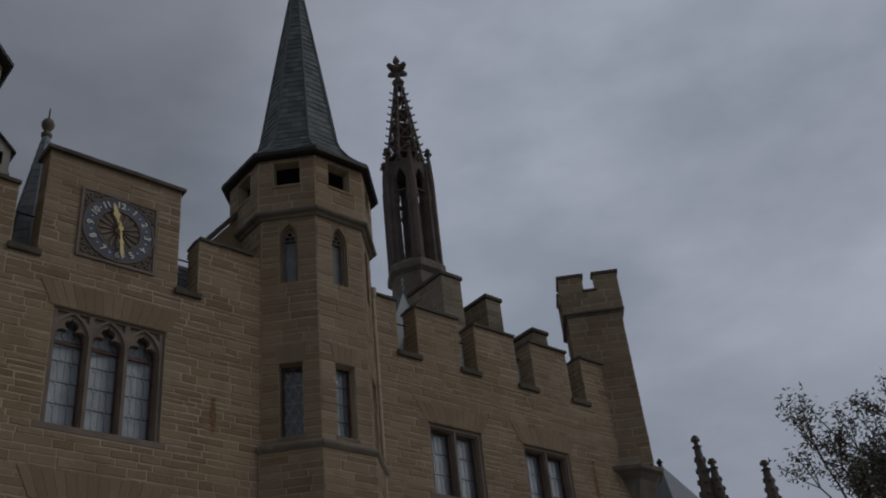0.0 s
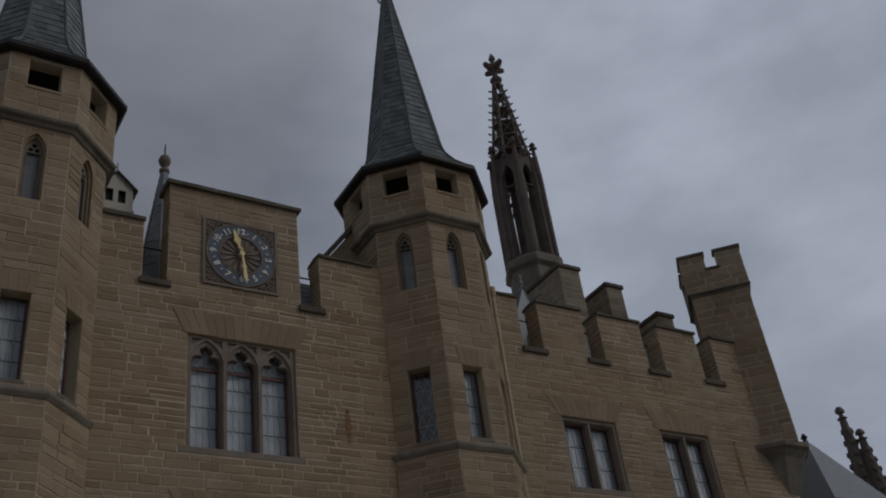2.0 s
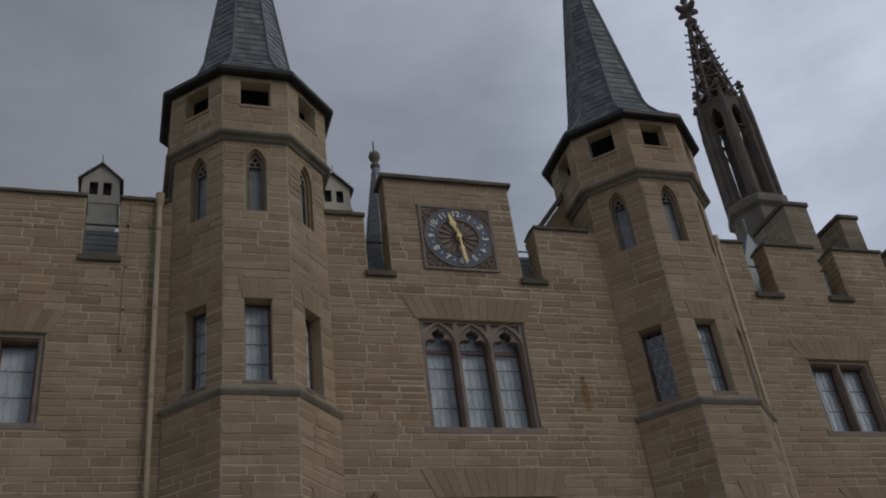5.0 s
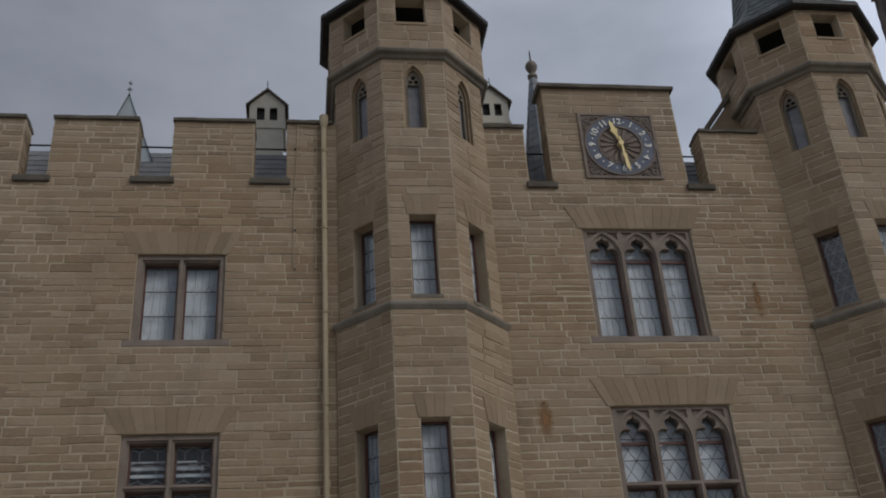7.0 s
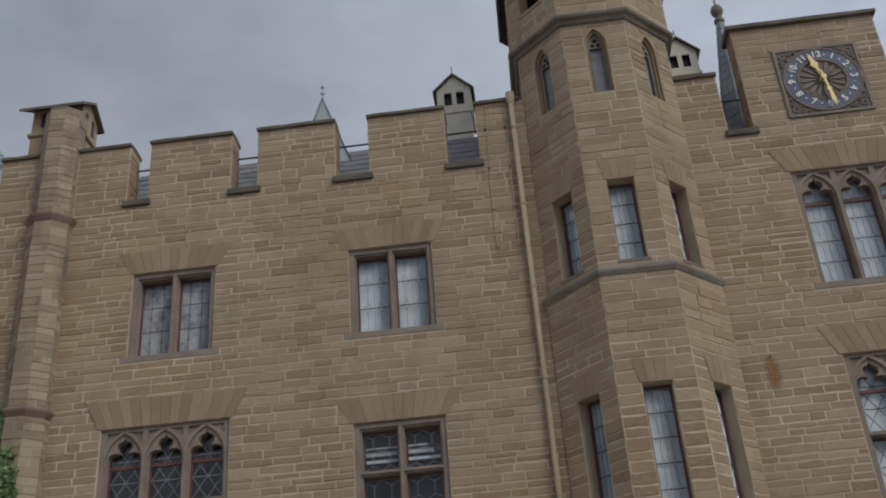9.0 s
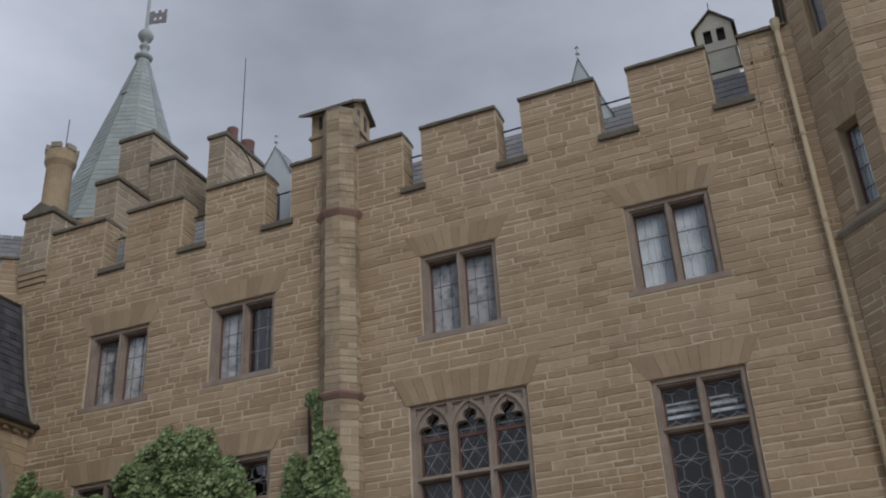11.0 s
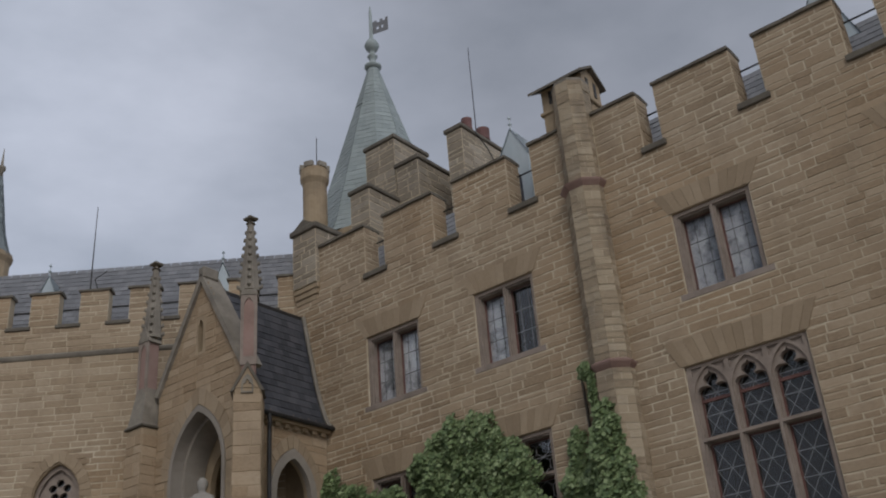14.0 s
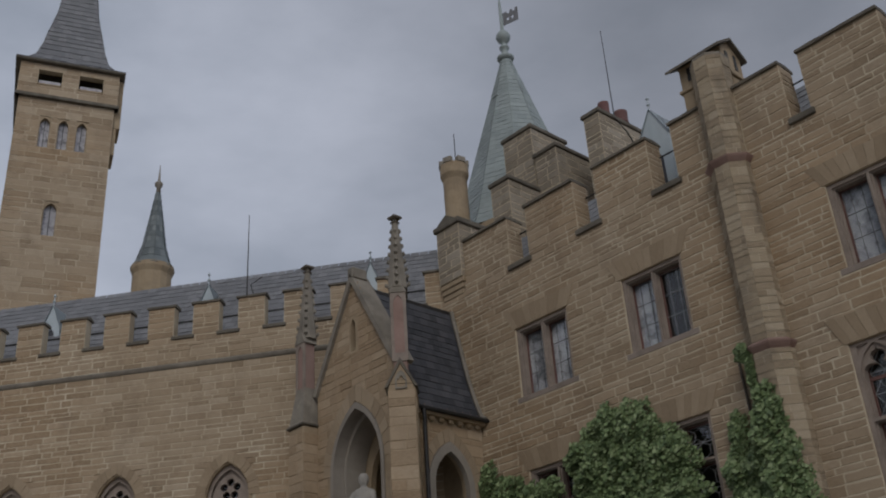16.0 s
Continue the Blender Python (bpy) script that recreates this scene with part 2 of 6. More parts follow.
PAVING = material("courtyard_paving", [(0.20, 0.18, 0.15), (0.28, 0.255, 0.215), (0.35, 0.32, 0.28)], grain=3, stain=0.3)
GLASS = bpy.data.materials.new("old_window_glass")
GLASS.use_nodes = True
_g = GLASS.node_tree.nodes["Principled BSDF"]
_g.inputs["Base Color"].default_value = (0.86, 0.90, 0.92, 1)
_g.inputs["Transmission Weight"].default_value, _g.inputs["Roughness"].default_value, _g.inputs["IOR"].default_value = 1.0, 0.03, 1.52
_n = GLASS.node_tree.nodes.new("ShaderNodeTexNoise")
_n.inputs["Scale"].default_value = 5.0
_b = GLASS.node_tree.nodes.new("ShaderNodeBump")
_b.inputs["Strength"].default_value, _b.inputs["Distance"].default_value = 0.15, 0.02
GLASS.node_tree.links.new(_n.outputs["Fac"], _b.inputs["Height"])
GLASS.node_tree.links.new(_b.outputs["Normal"], _g.inputs["Normal"])


# ---- building blocks ----
def thing(name, m, label, category, group="", kind=""):
    ob = new(name)
    ob.matrix_world = m
    ob.empty_display_size = 0.2
    return tagged(ob, label, category, group, kind)


def from_bm(name, bm, mat):
    me = bpy.data.meshes.new(name)
    bm.normal_update()
    bm.to_mesh(me)
    bm.free()
    me.materials.append(mat)
    return me


def part(name, bm, mat, parent=None, label="", smooth=False):
    me = from_bm(name, bm, mat) if isinstance(bm, bmesh.types.BMesh) else bm
    if smooth:
        for p in me.polygons:
            p.use_smooth = True
    ob = new(name, me)
    ob.parent = parent
    return tagged(ob, label)


def box(bm, x0, x1, y0, y1, z0, z1, m=None):
    v = [bm.verts.new((m @ Vector(p)) if m else p) for p in
         ((x0, y0, z0), (x1, y0, z0), (x1, y1, z0), (x0, y1, z0), (x0, y0, z1), (x1, y0, z1), (x1, y1, z1), (x0, y1, z1))]
    for f in ((0, 3, 2, 1), (4, 5, 6, 7), (0, 1, 5, 4), (1, 2, 6, 5), (2, 3, 7, 6), (3, 0, 4, 7)):
        bm.faces.new([v[i] for i in f])
    return bm


def slab(x0, x1, y0, y1, z0, z1, bevel=0.02):
    bm = box(bmesh.new(), x0, x1, y0, y1, z0, z1)
    if bevel:
        bmesh.ops.bevel(bm, geom=bm.edges[:], offset=bevel, segments=1, affect="EDGES")
    return bm


def plate(outer, holes, y0, y1, bm=None):
    """A plate in the x-z plane with holes through it, from y0 (front) to y1."""
    bm = bm or bmesh.new()
    for y in (y0, y1):
        edges = []
        for loop in (outer, *holes):
            vs = [bm.verts.new((x, y, z)) for x, z in loop]
            edges += [bm.edges.new((vs[i], vs[(i + 1) % len(vs)])) for i in range(len(vs))]
        bmesh.ops.triangle_fill(bm, use_beauty=True, edges=edges)
    for loop in (outer, *holes):
        a = [bm.verts.new((x, y0, z)) for x, z in loop]
        b = [bm.verts.new((x, y1, z)) for x, z in loop]
        for i in range(len(loop)):
            j = (i + 1) % len(loop)
            bm.faces.new((a[i], a[j], b[j], b[i]))
    bmesh.ops.remove_doubles(bm, verts=bm.verts[:], dist=1e-5)
    bmesh.ops.recalc_face_normals(bm, faces=bm.faces[:])
    return bm


def rect(x0, x1, z0, z1):
    return [(x0, z0), (x1, z0), (x1, z1), (x0, z1)]


def pointed(cx, w, z0, spring, rise, n=8):
    """The outline of a pointed arch."""
    h = w / 2
    r = (h * h + rise * rise) / (2 * h)
    a1 = math.asin(min(1, rise / r))
    right = [(cx + h - r + r * math.cos(a1 * i / n), spring + r * math.sin(a1 * i / n)) for i in range(n + 1)]
    left = [(2 * cx - x, z) for x, z in reversed(right[:-1])]
    return [(cx - h, z0), (cx + h, z0)] + right + left


def trefoil(cx, w, z0, spring):
    """The outline of a light with a cusped head, about 0.85 w high over the spring."""
    h = w / 2
    right = [(cx + h, spring)]
    for i in range(6):
        a = radians(-10 + 26 * i)
        right.append((cx + h * 0.52 + h * 0.46 * math.cos(a), spring + h * 0.36 + h * 0.40 * math.sin(a)))
    right.append((cx + h * 0.22, spring + h * 0.72))
    for i in range(5):
        a = radians(-35 + 30 * i)
        right.append((cx + h * 0.05 + h * 0.42 * math.cos(a), spring + h * 1.08 + h * 0.36 * math.sin(a)))
    top = [(cx, spring + h * 1.62)]
    right = [p for p in right if p[0] > cx + 0.001]
    left = [(2 * cx - x, z) for x, z in reversed(right)]
    return [(cx - h, z0), (cx + h, z0)] + right + top + left


def lathe(profile, n=16, turn=0.0, bm=None, at=(0, 0), squash=1.0):
    """Rings of (radius, z) joined up."""
    bm = bm or bmesh.new()
    rings = []
    for r, z in profile:
        rings.append([bm.verts.new((at[0] + max(r, 1e-4) * math.cos(turn + 2 * math.pi * i / n), at[1] + squash * max(r, 1e-4) * math.sin(turn + 2 * math.pi * i / n), z)) for i in range(n)])
    for a, b in zip(rings, rings[1:]):
        for i in range(n):
            bm.faces.new((a[i], a[(i + 1) % n], b[(i + 1) % n], b[i]))
    bm.faces.new(list(reversed(rings[0])))
    bm.faces.new(rings[-1])
    return bm


OCT = math.pi / 8
K8 = 1 / math.cos(OCT)


def tube(points, r, n=8, bm=None):
    """A tube along a line of points."""
    bm = bm or bmesh.new()
    pts = [Vector(p) for p in points]
    rings = []
    for i, p in enumerate(pts):
        d = (pts[min(i + 1, len(pts) - 1)] - pts[max(i - 1, 0)]).normalized()
        side = d.cross(Vector((0.3, 1, 0.2))).normalized()
        up = d.cross(side)
        k = r[i] if isinstance(r, (list, tuple)) else r
        rings.append([bm.verts.new(p + k * (math.cos(2 * math.pi * j / n) * side + math.sin(2 * math.pi * j / n) * up)) for j in range(n)])
    for a, b in zip(rings, rings[1:]):
        for j in range(n):
            bm.faces.new((a[j], b[j], b[(j + 1) % n], a[(j + 1) % n]))
    bm.faces.new(rings[0])
    bm.faces.new(list(reversed(rings[-1])))
    return bm


def core(u0, u1, z0, z1, openings, thick, y0=0.0, bm=None):
    """A slab of wall with openings through it, front at y0."""
    if len(openings) <= 6 and all(u0 < o[0] and o[1] < u1 and z0 < o[2] and o[3] < z1 for o in openings):
        return plate(rect(u0, u1, z0, z1), [rect(*o) for o in openings], y0, y0 + thick)
    bm = bm or bmesh.new()
    us = sorted({u0, u1, *(min(max(v, u0), u1) for o in openings for v in o[:2])})
    for a, b in zip(us, us[1:]):
        if b - a < 1e-4:
            continue
        m = (a + b) / 2
        cuts = sorted((max(o[2], z0), min(o[3], z1)) for o in openings if o[0] < m < o[1] and o[3] > z0 and o[2] < z1)
        z = z0
        for c0, c1 in cuts:
            if c0 > z + 1e-4:
                box(bm, a, b, y0, y0 + thick, z, c0)
            z = max(z, c1)
        if z1 > z + 1e-4:
            box(bm, a, b, y0, y0 + thick, z, z1)
    return bm


def courses(u0, u1, z0, z1, openings, rng, h=0.158, lengths=(0.26, 0.80), levels=()):
    """Stones in courses of uneven height, cut off at openings: (u0, u1, z0, z1) each."""
    zs = sorted({z0, z1, *(v for o in openings for v in o[2:4] if z0 < v < z1), *(v for v in levels if z0 < v < z1)})
    out = []
    for a, b in zip(zs, zs[1:]):
        if b - a < 0.03:
            continue
        k = max(1, round((b - a) / h))
        steps = [rng.choice((0.75, 0.9, 1.0, 1.1, 1.3)) * rng.uniform(0.9, 1.1) for _ in range(k)]
        total, z = sum(steps), a
        for s in steps:
            t = z + (b - a) * s / total
            free = [(u0, u1)]
            for o in openings:
                if o[2] < (z + t) / 2 < o[3]:
                    free = [q for p in free for q in ((p[0], min(p[1], o[0])), (max(p[0], o[1]), p[1])) if q[1] - q[0] > 0.02]
            for f0, f1 in free:
                u = f0
                while u < f1 - 1e-4:
                    w = rng.uniform(*lengths) * (0.8 + 1.2 * (t - z))
                    if f1 - u - w < lengths[0] * 0.7:
                        w = f1 - u if f1 - u < lengths[1] * 1.25 else (f1 - u) / 2
                    out.append((u, u + w, z, t))
                    u += w
            z = t
    return out


def stone_mesh(name, stones, rng, mat, joint=0.0112, proud=0.0095):
    """Many stones in one mesh: each with a proud face and sloping arrises."""
    verts, faces = [], []
    for a, b, c, d in stones:
        k, p, e = len(verts), proud * rng.uniform(0.4, 1.5), 0.011
        j = [joint * rng.uniform(0.35, 1.65) for _ in range(4)]
        a, b, c, d = a + j[0], b - j[1], c + j[2], d - j[3]
        if b - a < 0.04 or d - c < 0.04:
            continue
        wob = min(0.011, 0.07 * (d - c))
        m = 3 if b - a > 0.3 else 2
        low = [(a + (b - a) * i / m, c + rng.uniform(-wob, wob)) for i in range(m + 1)]
        high = [(b - (b - a) * i / m, d + rng.uniform(-wob, wob)) for i in range(m + 1)]
        ring = low + high
        n, cx, cz = len(ring), (a + b) / 2, (c + d) / 2
        verts += [(x, 0.003, z) for x, z in ring]
        for x, z in ring:
            w = rng.uniform(0.4, 1.5) * e
            verts.append((x - math.copysign(min(w, abs(x - cx)), x - cx), -p * rng.uniform(0.75, 1.15), z - math.copysign(w, z - cz)))
        faces += [tuple(range(k + n, k + 2 * n))] + [(k + i, k + (i + 1) % n, k + n + (i + 1) % n, k + n + i) for i in range(n)]
    me = bpy.data.meshes.new(name)
    me.from_pydata(verts, [], faces)
    me.materials.append(mat)
    return me


def lay_stones(parent, m, stones, rng, limit=0, joint=0.0112, proud=0.0095):
    """Face a wall with stones: up to limit of them as objects of their own, the rest in one mesh."""
    good = [s for s in stones if s[1] - s[0] > 0.12 and s[3] - s[2] > 0.07]
    single = good[-limit:] if limit else []
    lone = set(single)
    rest = [s for s in stones if s not in lone]
    if rest:
        ob = part("stonework", stone_mesh("stonework", rest, rng, STONE, joint, proud), STONE, parent)
        ob.matrix_local = m
        tagged(ob, kind="stuff")
    if single and not SHAPES:
        for _ in range(10):
            me = stone_mesh("stone", [(-0.5, 0.5, -0.125, 0.125)], rng, STONE_ONE, joint=0.0, proud=0.012)
            for vert in me.vertices:
                vert.co.z *= 4.0
                vert.co.y *= 1.0 / 0.012 if vert.co.y < 0 else 1.0
            SHAPES.append(me)
    for s0, s1, s2, s3 in single:
        ob = new("stone", SHAPES[rng.randrange(10)])
        ob.parent = parent
        ob.matrix_local = m @ Matrix.Translation(((s0 + s1) / 2, 0, (s2 + s3) / 2)) @ Matrix.Diagonal((s1 - s0 - 2 * joint, proud * rng.uniform(0.6, 1.4), s3 - s2 - 2 * joint, 1))


SHAPES = []


def octagon_side(ap):
    return 2 * ap * math.tan(OCT)


def slates(name, rows, mat, rng, width=0.26, lift=0.012):
    """Overlapping slates between rows, each a pair of end points (left, right), from the eave up."""
    verts, faces = [], []
    for r, ((a, b), (c, d)) in enumerate(zip(rows, rows[1:])):
        a, b, c, d = (Vector(v) for v in (a, b, c, d))
        n = max(1, int((b - a).length / width))
        up = (b - a).cross(c - a)
        up = up.normalized() * lift if up.length > 1e-9 else Vector((0, 0, lift))
        shift = 0.5 * (r % 2) / n
        for i in range(n + (r % 2)):
            s0, s1 = max(0.0, i / n - shift), min(1.0, (i + 1) / n - shift)
            if s1 - s0 < 0.02 / n:
                continue
            g = 0.03 / n
            j = rng.uniform(0.6, 1.5)
            dz = (a - c) * rng.uniform(0.0, 0.05)
            q = [a.lerp(b, s0 + g) + up * j + dz, a.lerp(b, s1 - g) + up * j * rng.uniform(0.8, 1.2) + dz, c.lerp(d, s1 - g) + up * 0.1, c.lerp(d, s0 + g) + up * 0.1,
                 a.lerp(b, s1 - g) - up * 0.3 + dz, a.lerp(b, s0 + g) - up * 0.3 + dz]
            k = len(verts)
            verts += [tuple(v) for v in q]
            faces += [(k, k + 1, k + 2, k + 3), (k + 5, k + 4, k + 1, k)]
    me = bpy.data.meshes.new(name)
    me.from_pydata(verts, [], faces)
    me.materials.append(mat)
    return me

# ---- the large structure ----
rng = random.Random(7)
NORTH = Matrix.Translation((0, 18, 0))
WEST = Matrix.Translation((-19.3, 18.02, 0)) @ Matrix.Rotation(radians(38.3), 4, "Z")
TOP, CREN = 14.90, 13.43

ground = part("ground", box(bmesh.new(), -400, 400, -400, 400, -0.5, 0.0), PAVING)
tagged(ground, "pale worn stone paving of the courtyard", "ground", kind="structure")

# openings of the main front: u0, u1, z0, z1
TWO = [(-3.20, -1.50), (-7.71, -5.97), (-13.05, -11.33), (-16.57, -14.80), (15.35, 17.10), (18.58, 20.34)]
TWO = [(a, b, 9.80, 11.65) for a, b in TWO]
FOUR = [(a, b, 5.45, 7.95) for a, b in ((-3.19, -1.46), (-13.06, -11.33), (-16.57, -14.80), (15.35, 17.10), (18.58, 20.34))]
THREE = [(5.87, 8.27, 9.80, 12.31)]
SIX = [(5.90, 8.31, 5.2, 8.33), (-8.09, -5.57, 5.2, 8.33)]
MERLONS = [(-18.27, -16.49), (-15.79, -14.08), (-13.38, -11.69), (-10.97, -8.02), (-7.55, -5.72), (-5.14, -3.43), (-2.70, -1.02), (-0.33, 4.86), (8.97, 14.6), (15.25, 16.7), (17.3, 18.8), (19.45, 20.9), (21.54, 23.3)]
TOWERS = [(2.35, 18.65), (12.2, 18.65)]
SHAFT = [(1.07, 3.62, 0, 18), (10.89, 13.44, 0, 18)]
north_open = TWO + FOUR + THREE + SIX
wall_north = part("wall_north", core(-19.3, 23.3, 0, CREN, north_open + SHAFT, 0.62), MORTAR)
wall_north.matrix_world = NORTH
tagged(wall_north, "main castle front of tan sandstone blocks with pale joints", "wall", kind="structure")


def voussoirs(parent, w, h, z, n, spread, mat=VOUSSOIR):
    """A flat arch of tapering stones over an opening of width w."""
    for i in range(n):
        lo0, lo1 = -w / 2 + w * i / n, -w / 2 + w * (i + 1) / n
        k = 1 + 2 * spread / w
        hi0, hi1 = lo0 * k, lo1 * k
        g, bm = 0.0035, bmesh.new()
        top = h * rng.uniform(0.96, 1.0)
        outline = [(lo0 + g, z + 0.006), (lo1 - g, z + 0.006), (hi1 - g, z + top), (hi0 + g, z + top)]
        p = 0.018 + rng.uniform(0, 0.004)
        part("voussoir", plate(outline, [], -p, 0.03), mat, parent)


def ring_stone(inner, outer, i):
    """One stone of an arch ring, drawn in from its joints."""
    q = [inner[i], outer[i], outer[i + 1], inner[i + 1]]
    cx, cz = sum(p[0] for p in q) / 4, sum(p[1] for p in q) / 4
    return [(cx + (x - cx) * 0.955, cz + (z - cz) * 0.955) for x, z in q]


def inset(loop, d):
    """Draw an outline in towards its centre by about d."""
    cx = sum(p[0] for p in loop) / len(loop)
    z0, z1 = min(p[1] for p in loop), max(p[1] for p in loop)
    cz = (z0 + z1) / 2
    w = (max(p[0] for p in loop) - min(p[0] for p in loop)) / 2
    return [(cx + (x - cx) * (1 - d / w), cz + (z - cz) * (1 - 2 * d / (z1 - z0))) for x, z in loop]


def came(x0, x1, z0, z1, y, style):
    """Lead strips of a light."""
    bm, t = bmesh.new(), 0.0055

    def bar(a, b, k=1.0):
        d = Vector((b[0] - a[0], 0, b[1] - a[1]))
        if d.length < 1e-6:
            return
        s = Vector((-d.z, 0, d.x)).normalized() * t * k
        p, q = Vector((a[0], y, a[1])), Vector((b[0], y, b[1]))
        o = Vector((0, 0.008, 0))
        vs = [bm.verts.new(v) for v in (p - s, q - s, q + s, p + s, p - s + o, q - s + o, q + s + o, p + s + o)]
        for f in ((0, 1, 2, 3), (0, 4, 5, 1), (1, 5, 6, 2), (2, 6, 7, 3), (3, 7, 4, 0)):
            bm.faces.new([vs[i] for i in f])

    w = x1 - x0
    n = max(2, round((z1 - z0) / 0.46))
    h = (z1 - z0) / n
    for i in range(n + 1):
        bar((x0, z0 + i * h), (x1, z0 + i * h), 1.5)
    for i in range(n):
        a, b = z0 + i * h, z0 + (i + 1) * h
        m = (a + b) / 2
        if style == "hex":
            for c in (x0 + w * 0.5,):
                p = [(c - w * 0.26, m + h * 0.24), (c, b - 0.01), (c + w * 0.26, m + h * 0.24), (c + w * 0.26, m - h * 0.24), (c, a + 0.01), (c - w * 0.26, m - h * 0.24)]
                for j in range(6):
                    bar(p[j], p[(j + 1) % 6])
            bar((x0, m + h * 0.42), (x0 + w * 0.24, m + h * 0.24)), bar((x0, m - h * 0.42), (x0 + w * 0.24, m - h * 0.24))
            bar((x1, m + h * 0.42), (x1 - w * 0.24, m + h * 0.24)), bar((x1, m - h * 0.42), (x1 - w * 0.24, m - h * 0.24))
        elif style == "quarry":
            for c in (x0 + w * 0.27, x0 + w * 0.73):
                bar((c, a + h * 0.22), (c, b - h * 0.22), 0.55)
                for q, s in ((a, 1), (b, -1)):
                    bar((c, q + s * h * 0.22), (c - w * 0.13, q), 0.5), bar((c, q + s * h * 0.22), (c + w * 0.13, q), 0.5)
            bar((x0 + w * 0.5, a), (x0 + w * 0.5, b), 0.4)
        elif style == "diamond":
            for j in range(2):
                q0, q1 = x0 + w * j / 2, x0 + w * (j + 1) / 2
                bar((q0, a), (q1, b)), bar((q0, b), (q1, a))
        else:
            for c in (0.3, 0.7):
                x = x0 + w * c
                bar((x, a), (x, b))
                bar((x - w * 0.06, a + h * 0.5), (x, a + h * 0.62)), bar((x + w * 0.06, a + h * 0.5), (x, a + h * 0.62))
    return bm


def window(name, m, w, h, lights, transom=None, cusped=False, blind=True, style="grid", arch=0.52, frame=0.13, mat=None, label="", sill=True, spread=0.28, deep=0.0, cames=None, cloth=None):
    """A stone-framed window with its lights, glass, leading, sill and flat arch; the foot of its middle is the origin."""
    ob = thing(name, m, label, "window", kind="structure")
    mat = mat or TRACERY
    mull = 0.13
    lw = (w - 2 * frame - (lights - 1) * mull) / lights
    bands = [(0.05, h - frame)] if transom is None else [(0.05, transom - 0.05), (transom + 0.05, h - frame)]
    holes, boxes = [], []
    for b, (z0, z1) in enumerate(bands):
        for i in range(lights):
            x0 = -w / 2 + frame + i * (lw + mull)
            if cusped and b == len(bands) - 1:
                holes.append(trefoil(x0 + lw / 2, lw, z0, z1 - lw * 0.86))
            else:
                holes.append(rect(x0, x0 + lw, z0, z1))
            boxes.append((x0, x0 + lw, z0, z1))
    y = 0.05 + deep
    blinds = [blind] * len(boxes) if isinstance(blind, bool) else blind
    part("stone_frame", plate(rect(-w / 2, w / 2, 0, h), holes, y + 0.05, y + 0.20), mat, ob)
    wide = [inset(l, -0.035) for l in holes] if not cusped else []
    if wide:
        part("moulding", plate(rect(-w / 2, w / 2, 0, h), wide, y, y + 0.05), mat, ob)
    else:
        outer = []
        for b, (z0, z1) in enumerate(bands):
            for i in range(lights):
                x0 = -w / 2 + frame + i * (lw + mull)
                if b == len(bands) - 1:
                    outer.append(pointed(x0 + lw / 2, lw + 0.07, z0 - 0.02, z1 - lw * 0.80, lw * 0.86))
                else:
                    outer.append(rect(x0 - 0.035, x0 + lw + 0.035, z0 - 0.02, z1 + 0.02))
        spandrels = []
        zt = bands[-1][1]
        for i in range(lights):
            cx = -w / 2 + frame + i * (lw + mull) + lw / 2
            for s in (-1, 1):
                spandrels.append([(cx + s * lw * 0.52, zt - 0.12), (cx + s * lw * 0.52, zt + 0.06), (cx + s * lw * 0.14, zt + 0.06)][:: s])
        part("moulding", plate(rect(-w / 2, w / 2, 0, h), outer + spandrels, y, y + 0.05), mat, ob)
    for i, (x0, x1, z0, z1) in enumerate(boxes):
        g = 0.032
        f = part("wood_frame", plate(rect(x0 - 0.005, x1 + 0.005, z0 - 0.005, z1), [rect(x0 + g, x1 - g, z0 + g, z1 - g)], y + 0.205, y + 0.245), WOOD_RED, ob)
        if cusped and i >= len(boxes) - lights:
            part("glazing_bar", slab(x0, x1, y + 0.195, y + 0.235, z1 - lw * 0.92, z1 - lw * 0.82, 0.004), WOOD_RED, ob)
        pane = part("pane", box(bmesh.new(), x0, x1, y + 0.228, y + 0.236, z0, z1), GLASS, ob)
        pane.visible_shadow = False
        part("leading", came(x0 + g, x1 - g, z0 + g, z1 - g, y + 0.216, style), cames or (DARK_LEADING if blinds[i] else LEADING), ob)
        if blinds[i]:
            part("blind", box(bmesh.new(), x0 - 0.02, x1 + 0.02, y + 0.29, y + 0.30, z0 - 0.02, z1 + 0.02), cloth or CLOTH, ob, "pale cloth blind" if cloth is None else "grey cloth blind with dark tree reflections painted in its colour")
    if sill:
        part("sill", slab(-w / 2 - 0.14, w / 2 + 0.14, -0.012, 0.30, -0.13, 0.004, 0.008), TRACERY if mat is TRACERY else mat, ob)
    if arch:
        voussoirs(ob, w + 0.12, arch, h, max(3, round((w + 0.3) / 0.19)), spread)
        part("lintel_soffit", box(bmesh.new(), -w / 2, w / 2, 0.012, 0.6, h - 0.012, h), PLAIN, ob)
    return ob


